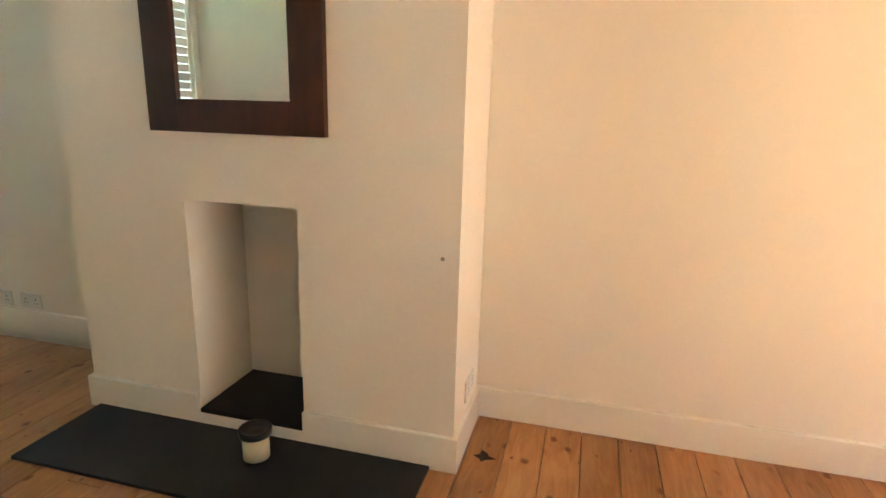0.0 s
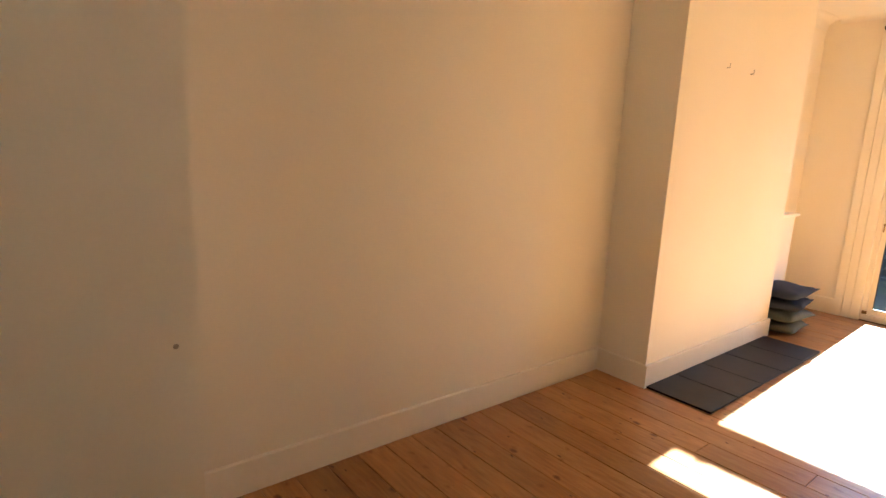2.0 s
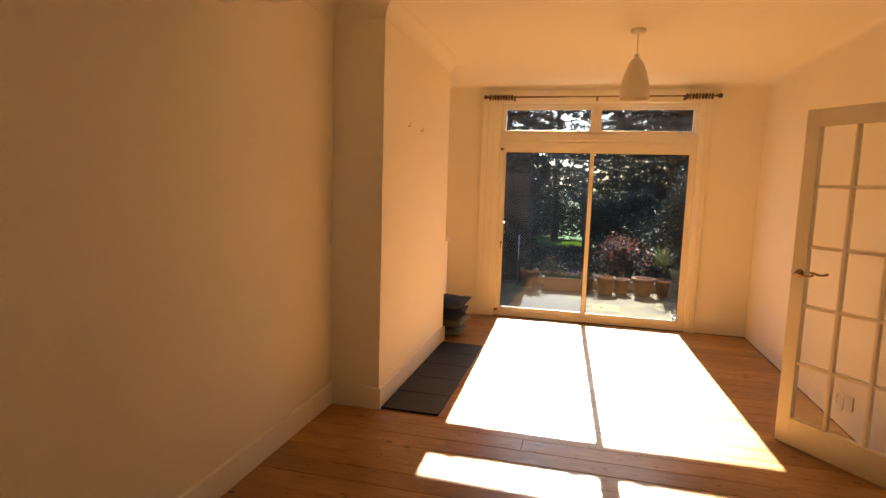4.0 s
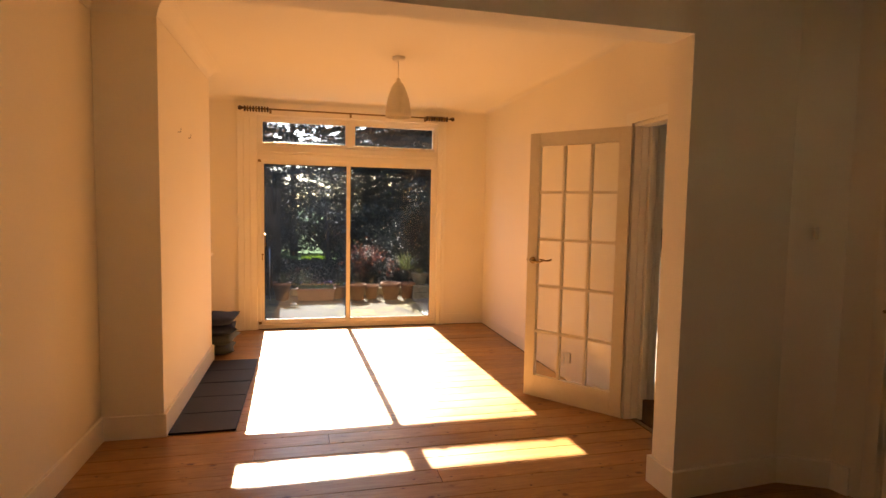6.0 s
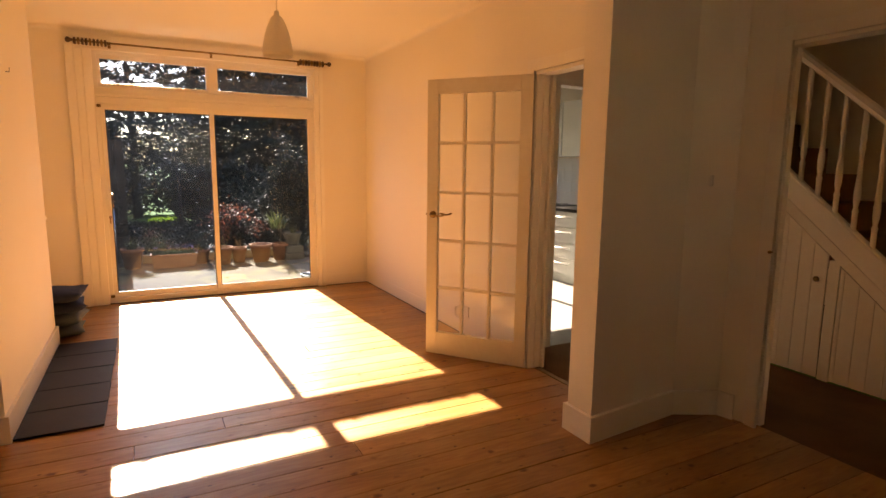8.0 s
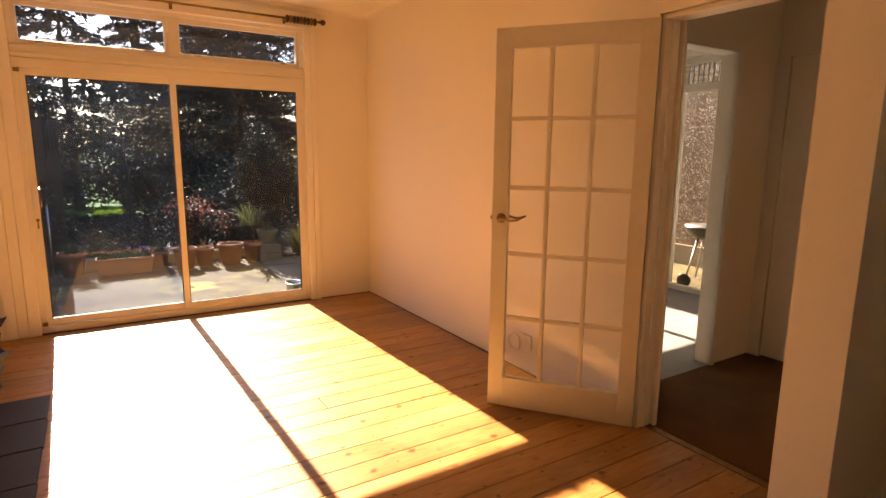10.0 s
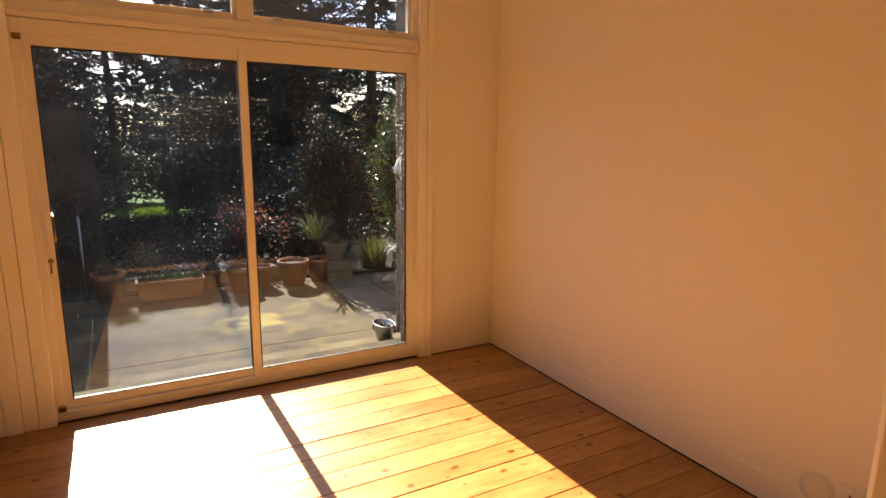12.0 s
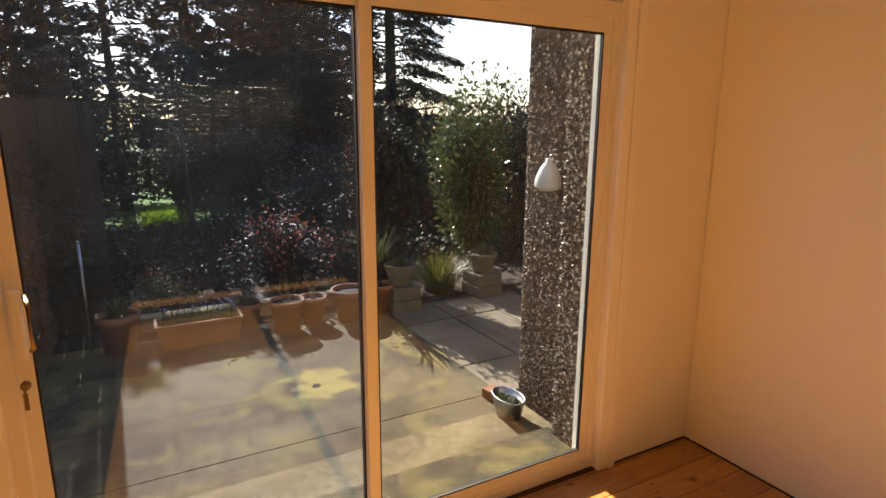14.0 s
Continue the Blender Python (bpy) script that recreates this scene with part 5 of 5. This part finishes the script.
def pot(x, y, r, h, label, plant=None, mtl=None, z0=GZ, seed=1, name="plant_pot"):
    e = empty(name, (x, y, z0 + 0.002), label, "plant pot", "pots along the patio's edge")
    lathe("pot", [(0, 0), (r * 0.68, 0), (r * 0.93, h * 0.80), (r * 1.02, h * 0.81), (r * 1.04, h), (r * 0.93, h), (r * 0.90, h * 0.86), (r * 0.85, h * 0.85), (0, h * 0.86)], (0, 0, 0), mtl or M_TERRA, e, 24)
    lathe("soil", [(0, h * 0.885), (r * 0.905, h * 0.87), (0, h * 0.862)], (0, 0, 0), M_SOIL, e, 16)
    if plant == "twigs":
        bm = bmesh.new()
        rn = random.Random(seed)
        for _ in range(5):
            a = rn.uniform(0, 6.3)
            p = Vector((0.02 * math.cos(a), 0.02 * math.sin(a), h * 0.87))
            q = p + Vector((rn.uniform(-0.08, 0.08), rn.uniform(-0.08, 0.08), rn.uniform(0.12, 0.26)))
            add_tube(bm, [p, (p + q) / 2 + Vector((0.012, -0.01, 0)), q], 0.004, 5, 0.4)
        link("twigs", bm, M_LEDGE, e)
    elif plant == "tuft":
        blades("leaves", r * 1.3, h * 0.7, 110, M_LEAFP if seed % 2 else M_LEAF, e, seed, 0.009, at=(0, 0, h * 0.86))
    elif plant == "yucca":
        tube("stem", [(0, 0, h * 0.86), (0.03, -0.04, h + 0.12), (0.0, 0.02, h + 0.26)], 0.022, M_BARK, e, 8)
        blades("leaves", 0.36, 0.34, 54, M_LEAFP, e, seed, 0.028, droop=0.45, at=(0, 0.02, h + 0.24))
    return e


pot(8.32, 0.33, 0.145, 0.27, "terracotta pot with bare dry twigs", "twigs", seed=3)
pot(8.42, 0.08, 0.12, 0.235, "smaller terracotta pot with bare dry twigs", "twigs", seed=4)
pot(8.36, -0.25, 0.17, 0.28, "wide terracotta pot of bare soil")
pot(8.42, -0.56, 0.135, 0.27, "terracotta pot with a small spiky yucca", "yucca", seed=6)
pot(8.44, 1.58, 0.15, 0.30, "terracotta pot with a green tufted plant, in shade", "tuft", seed=8)
pot(8.55, 0.62, 0.12, 0.22, "terracotta pot with green bulb leaves", "tuft", seed=10)


def planter():
    e = empty("planter_trough", (8.36, 1.02, GZ + 0.002), "long terracotta-coloured trough full of green bulb leaves", "planter")
    bm = bmesh.new()
    w0, w1, d0, d1, h = 0.28, 0.31, 0.085, 0.11, 0.205
    out = [[bm.verts.new((sx * d, sy * w, z)) for sx, sy in ((-1, -1), (1, -1), (1, 1), (-1, 1))] for w, d, z in ((w0, d0, 0), (w1, d1, h - 0.03), (w1 + 0.012, d1 + 0.012, h - 0.028), (w1 + 0.012, d1 + 0.012, h), (w1 - 0.008, d1 - 0.008, h), (w1 - 0.012, d1 - 0.012, h - 0.04))]
    for a, b in zip(out, out[1:]):
        for i in range(4):
            bm.faces.new((a[i], a[(i + 1) % 4], b[(i + 1) % 4], b[i]))
    bm.faces.new(out[0][::-1])
    link("trough", bm, M_TERRA, e)
    box("soil", -d1 + 0.013, d1 - 0.013, -w1 + 0.013, w1 - 0.013, 0.12, h - 0.038, M_SOIL, e)
    blades("leaves", 0.05, 0.12, 420, M_LEAF, e, 5, 0.008, (0.085, 0.28), 0.3, at=(0, 0, h - 0.04))
    rn = random.Random(9)
    bm = bmesh.new()
    for _ in range(26):
        x, y, z = rn.uniform(-0.08, 0.08), rn.uniform(-0.27, 0.27), h + rn.uniform(0.06, 0.11)
        add_lathe(bm, [(0, 0), (0.008, 0.008), (0.007, 0.02), (0, 0.028)], (x, y, z), 6)
    link("flowers", bm, mat("lilac_petal", (0.30, 0.24, 0.42), rough=0.6, bump=0), e, "small lilac flowers")
    return e


planter()


def block_urn(x, y, seed, label):
    b = empty("block_stand", (x, y, GZ), "stack of two rough pale stone blocks", "stone block", "block stands by the path")
    box("block", -0.17, 0.17, -0.15, 0.15, 0.002, 0.115, M_STONEPOT, b, bevel=0.012)
    box("block", -0.16, 0.165, -0.145, 0.14, 0.118, 0.235, M_STONEPOT, b, bevel=0.012)
    e = empty("stone_urn", (x, y, GZ + 0.237), label, "plant pot", "weathered stone urns")
    lathe("urn", [(0, 0), (0.09, 0), (0.10, 0.02), (0.115, 0.10), (0.15, 0.17), (0.155, 0.205), (0.14, 0.205), (0.13, 0.18), (0, 0.18)], (0, 0, 0), M_STONEPOT, e, 22)
    lathe("soil", [(0, 0.19), (0.13, 0.185)], (0, 0, 0), M_SOIL, e, 16)
    blades("leaves", 0.16, 0.17, 60, M_LEAFP, e, seed, 0.008, at=(0, 0, 0.18))


block_urn(8.42, -0.77, 21, "weathered grey stone urn with sparse bulb leaves, in shade")
block_urn(8.48, -1.74, 22, "weathered pale stone urn with pale tufted leaves")

e = empty("grass_clump", (8.80, -1.40, GZ), "arching clump of yellow-green grassy leaves", "plant")
blades("leaves", 0.46, 0.50, 520, M_STRAW, e, 31, 0.010, droop=0.55)
shrub("red_tipped_shrub", 9.75, 0.05, 0.52, 0.72, M_CONIFER, 41, 6000, 0.05, "evergreen shrub with bronze-red new leaf tips", "red-tipped shrubs", tip=M_RED)
shrub("red_tipped_shrub", 9.85, -0.70, 0.42, 0.60, M_CONIFER, 42, 4000, 0.05, "lower evergreen shrub flushed with dull red leaves", "red-tipped shrubs", tip=M_RED)
shrub("low_shrub", 9.2, 1.25, 0.30, 0.42, M_LEAFP, 43, 1200, 0.035, "small pale-leaved shrub in the bed", tip=M_RED)
shrub("glossy_shrub", 9.15, -2.05, 0.55, 2.25, M_GLOSSY, 44, 7500, 0.075, "tall upright shrub with small shiny green leaves", "tall shrubs by the path")
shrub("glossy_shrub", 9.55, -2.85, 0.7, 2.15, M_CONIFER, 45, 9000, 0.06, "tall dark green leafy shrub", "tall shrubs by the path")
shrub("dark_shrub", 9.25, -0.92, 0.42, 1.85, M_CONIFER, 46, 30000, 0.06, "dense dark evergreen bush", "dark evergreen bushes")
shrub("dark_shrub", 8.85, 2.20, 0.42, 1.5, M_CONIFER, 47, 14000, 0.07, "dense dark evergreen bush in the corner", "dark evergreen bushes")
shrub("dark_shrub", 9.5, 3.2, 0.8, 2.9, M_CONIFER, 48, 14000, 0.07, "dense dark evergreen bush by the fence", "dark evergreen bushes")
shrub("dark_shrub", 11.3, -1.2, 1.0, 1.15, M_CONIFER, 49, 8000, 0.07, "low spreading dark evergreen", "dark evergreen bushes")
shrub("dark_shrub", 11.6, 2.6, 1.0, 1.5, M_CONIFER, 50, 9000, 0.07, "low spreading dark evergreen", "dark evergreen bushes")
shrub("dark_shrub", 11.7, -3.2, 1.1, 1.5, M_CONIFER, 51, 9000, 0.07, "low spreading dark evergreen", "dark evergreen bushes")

setting(boxes("edging_sleeper", [(8.78, 8.92, -0.66, 1.45, GZ, GZ + 0.13)], M_LEDGE, bevel=0.008), "pale weathered timber edging of the bed")
setting(box("sleeper_slab", 8.60, 8.78, -0.62, 3.0, GZ - 0.2, GZ - 0.01, M_CONC))

p = empty("clothes_post", (8.50, 1.78, GZ), "thin grey metal clothes post", "post")
tube("post", [(0, 0, 0.0), (0, 0.0, 0.86)], 0.012, M_STEEL, p, 10)
lathe("cap", [(0, 0.86), (0.015, 0.86), (0.014, 0.875), (0, 0.878)], (0, 0, 0), M_STEEL, p, 10)


def fence(x0, x1, y, h, axis="x"):
    e = empty("garden_fence", (0, 0, 0), "dark brown close-boarded garden fence", "fence")
    t = x0
    while t < x1:
        if axis == "x":
            box("board", t + 0.002, t + 0.118, y - 0.01, y + 0.01, GZ, GZ + h + rg.uniform(-0.01, 0.01), M_FENCE, e)
        else:
            box("board", y - 0.01, y + 0.01, t + 0.002, t + 0.118, GZ, GZ + h + rg.uniform(-0.01, 0.01), M_FENCE, e)
        t += 0.12
    for z in (0.35, h - 0.3):
        if axis == "x":
            box("rail", x0, x1, y - 0.05, y - 0.012, GZ + z, GZ + z + 0.06, M_FENCE, e)
        else:
            box("rail", y - 0.05, y - 0.012, x0, x1, GZ + z, GZ + z + 0.06, M_FENCE, e)


fence(5.75, 18.0, 2.75, 1.75)
fence(1.62, 2.74, 9.0, 1.9, "y")
fence(8.7, 18.0, -5.0, 1.6)


e = empty("tall_planter", (7.15, 2.25, GZ), "tall dark weathered planter by the fence, in shade", "planter")
lathe("planter", [(0, 0), (0.17, 0), (0.18, 0.02), (0.19, 0.7), (0.205, 0.72), (0.205, 0.78), (0.18, 0.78), (0.17, 0.70), (0, 0.70)], (0, 0, 0), M_STONEPOT, e, 24)
blades("leaves", 0.15, 0.14, 60, M_LEAF, e, 77, 0.01, at=(0, 0, 0.70))

e = empty("tin_pot", (6.16, -0.45, GZ + 0.037), "oval galvanised tin planter with small green leaves", "plant pot")
M_OVAL = Matrix.Diagonal((1.25, 0.8, 1, 1))
lathe("tin", [(0, 0), (0.075, 0), (0.10, 0.12), (0.104, 0.125), (0.10, 0.13), (0.094, 0.125), (0.085, 0.085), (0, 0.085)], (0, 0, 0), M_STEEL, e, 28, m=M_OVAL)
lathe("soil", [(0, 0.095), (0.085, 0.09)], (0, 0, 0), M_SOIL, e, 16, m=M_OVAL)
blades("leaves", 0.05, 0.04, 90, M_LEAF, e, 78, 0.014, (0.07, 0.04), at=(0, 0, 0.09))
b = tagged(box("brick", -0.10, 0.10, -0.05, 0.05, 0, 0.06, M_TERRA, bevel=0.006), "loose red brick leaning beside the tin planter", "brick")
b.matrix_world = pose(6.40, -0.545, GZ + 0.003, 0, 0, 12)


def glass_trap():
    e = empty("hanging_jar", (6.01, -0.60, 1.205), "pear-shaped ribbed clear glass jar hung on the pebbledash", "jar")
    prof = [(0, 0.01), (0.045, 0.0), (0.066, 0.018)]
    for k in range(8):
        t = k / 8
        r = 0.070 * math.cos(t * 1.22) ** 0.9 + 0.004
        prof += [(r, 0.03 + t * 0.11), (r - 0.005, 0.037 + t * 0.11)]
    prof += [(0.016, 0.15), (0.016, 0.17), (0, 0.172)]
    lathe("jar", prof, (0, 0.045, 0), mat("frosted_ribbed_glass", (0.85, 0.85, 0.82), rough=0.25, bump=0), e, 24)
    tube("hook", [(0, -0.015, 0.19), (0, 0.03, 0.19), (0, 0.045, 0.168)], 0.003, M_STEEL, e, 6)
    return e


glass_trap()


def pebbles(name, faces, seed, material, size=0.0052, density=2600):
    """Small stones that stand proud of upright faces looking along +y: faces are (x0, x1, y, z0, z1)."""
    rn = np.random.default_rng(seed)
    V, F = [], []
    base = np.array([(1, 0, 0), (-1, 0, 0), (0, 1, 0), (0, 0, 1), (0, 0, -1)], float)
    tri = [(0, 2, 3), (2, 1, 3), (0, 4, 2), (2, 4, 1)]
    for x0, x1, y, z0, z1 in faces:
        n = int((x1 - x0) * (z1 - z0) * density)
        for x, z, s, a, q in zip(rn.uniform(x0, x1, n), rn.uniform(z0, z1, n), rn.uniform(0.6, 1.5, n), rn.uniform(0, 3.14, n), rn.uniform(0.6, 1.4, n)):
            c, d = math.cos(a) * size * s, math.sin(a) * size * s
            k = len(V)
            V += [(x + bx_ * c * q - bz_ * d, y - 0.001 + by_ * size * s * 0.8, z + bx_ * d * q + bz_ * c) for bx_, by_, bz_ in base]
            F += [(k + i, k + j, k + l) for i, j, l in tri]
    me = bpy.data.meshes.new(name)
    me.from_pydata(V, [], F)
    me.materials.append(material)
    ob = new(name, me)
    tagged(ob, "pale and brown dash stones bedded in the outer wall", "pebbledash", kind="stuff")


DASH = [(5.705, 6.287, -0.62, -0.17, 2.9), (5.525, 5.70, -0.395, -0.17, 2.44)]
pebbles("dash_stones", DASH, 5, mat("pale_dash_stone", (0.62, 0.50, 0.36), (0.36, 0.26, 0.17), rough=0.35, scale=60, bump=0), density=1700)
pebbles("dash_stones", DASH, 6, mat("brown_dash_stone", (0.16, 0.085, 0.045), (0.05, 0.026, 0.014), rough=0.5, scale=60, bump=0), size=0.007, density=5000)

# trees beyond the lawn
conifer(17.5, 1.62, 6.0, 2.2, 61, 11000, 0.22, "big dark cedar with a thick trunk", size=0.16)
conifer(22.0, 5.4, 8.5, 2.6, 62, 15000, 0.04)
conifer(20.0, 7.8, 8.0, 2.4, 72, 13000, 0.04)
conifer(24.0, 3.3, 9.2, 1.8, 73, 13000, 0.04)
conifer(25.0, -0.6, 9.6, 1.7, 74, 18000, 0.04)
# made-up stem, there only to throw the dark stripe over the patio
conifer(12.6, 0.70, 2.9, 0.3, 75, 130, 0.85, "thin stem with a few sprigs, added to cast a shadow stripe on the patio", tr=0.045)
conifer(20.5, 3.6, 7.2, 1.9, 70, 18000, 0.04)
conifer(22.5, -1.9, 8.0, 2.0, 63, 26000, 0.03, "dense dark columnar conifer")
conifer(21.5, -3.2, 9.6, 2.3, 71, 32000, 0.03, "dense dark columnar conifer")
conifer(24.0, -5.0, 10.5, 1.5, 64, 5000, 0.3, "slender open conifer with a bare lower trunk")
conifer(22.5, -6.8, 14.5, 3.0, 65, 42000, 0.05)
conifer(27.0, -4.5, 12.5, 2.1, 76, 16000, 0.05)
conifer(31.0, -6.2, 13.0, 2.4, 77, 14000, 0.05)
conifer(27.0, -0.6, 10.0, 1.8, 66, 9000, 0.10)
conifer(28.5, 8.5, 12.0, 3.2, 67, 18000, 0.08)
conifer(26.0, 12.5, 11.0, 3.0, 68, 16000, 0.08)
conifer(29.0, -3.4, 11.0, 2.6, 69, 20000, 0.10)
for i, (x, y, h) in enumerate(((25, -9.8, 5.6), (28, -12.5, 6.0), (26, -14.5, 5.2), (31, -10.5, 6.5), (30, 4.2, 9.0), (27, -6.2, 6.5))):
    bare_tree(x, y, h, 80 + i)


def hedge(name, x0, x1, y0, y1, h, mtl, seed, n, size, label):
    e = empty(name, (0, 0, GZ), label, "hedge")
    rn = np.random.default_rng(seed)
    P = np.stack([rn.uniform(x0, x1, n), rn.uniform(y0, y1, n), h * rn.uniform(0, 1, n) ** 0.8], 1)
    P[:, 2] *= 0.82 + 0.18 * np.sin(P[:, 1] * 1.9 + seed) * np.cos(P[:, 1] * 0.7)
    D = np.stack([np.full(n, -0.5), rn.normal(0, 0.5, n), np.full(n, 0.5)], 1)
    leaves("leaves", P, D, size, mtl, e, seed, 0.6)
    bm = bmesh.new()
    y = y0 + 0.2
    while y < y1:
        add_tube(bm, [((x0 + x1) / 2, y, 0), ((x0 + x1) / 2 + 0.1, y + 0.08, h * 0.8)], 0.03, 5, 0.3)
        y += 0.45
    link("stems", bm, M_BARK, e)


# brighter translucent blades put only where the lawn should look sunlit
lawn = blades("lawn_grass", 0.06, 0.11, 5000, leafmat("sunlit_grass", (0.15, 0.24, 0.02), (0.10, 0.17, 0.015), 0.5), None, 97, 0.012, (1.5, 0.42), 0.3, at=(16.0, 0.95, GZ - 0.05))
tagged(lawn, "lawn grass between the trees, brightened to stand for a sunlit spot", "grass", kind="stuff")
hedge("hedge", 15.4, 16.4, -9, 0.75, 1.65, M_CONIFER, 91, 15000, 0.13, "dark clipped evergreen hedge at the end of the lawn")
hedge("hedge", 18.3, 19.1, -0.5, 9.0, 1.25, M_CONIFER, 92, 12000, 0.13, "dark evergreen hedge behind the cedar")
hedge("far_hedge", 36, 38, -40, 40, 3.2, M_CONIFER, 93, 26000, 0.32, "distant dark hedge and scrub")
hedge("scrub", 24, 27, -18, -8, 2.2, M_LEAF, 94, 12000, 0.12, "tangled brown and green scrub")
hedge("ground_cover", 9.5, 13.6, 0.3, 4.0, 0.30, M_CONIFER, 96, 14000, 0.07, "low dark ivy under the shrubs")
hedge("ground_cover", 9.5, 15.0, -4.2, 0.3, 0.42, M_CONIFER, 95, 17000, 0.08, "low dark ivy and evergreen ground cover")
# unseen pale house, added so reflected shutter gaps come out bright
for xx, yy, zz in ((-22.0, 0.0, 0),):
    e = empty("bright_backdrop_house", (0, 0, 0), "unseen pale house added across the street to brighten the shutter gaps", "house")
    box("wall", xx - 6, xx, -14, 14, GZ, 5.4, M_WALL, e)
    box("roof", xx - 6.3, xx + 0.3, -14.2, 14.2, 5.4, 5.6, M_SLATE, e, bevel=0.03)
    for k in range(9):
        for zz0 in (0.8, 3.4):
            w = box("window", xx - 0.1, xx + 0.02, -12.6 + k * 3.1, -11.3 + k * 3.1, zz0, zz0 + 1.3, M_UPVC, e, bevel=0.01)
            box("pane", xx + 0.021, xx + 0.026, -12.5 + k * 3.1, -11.4 + k * 3.1, zz0 + 0.1, zz0 + 1.2, M_BLACKP, w)
setting(box("road", -16, -8, -60, 60, GZ - 0.06, GZ - 0.03, M_SLAB), "grey asphalt street")
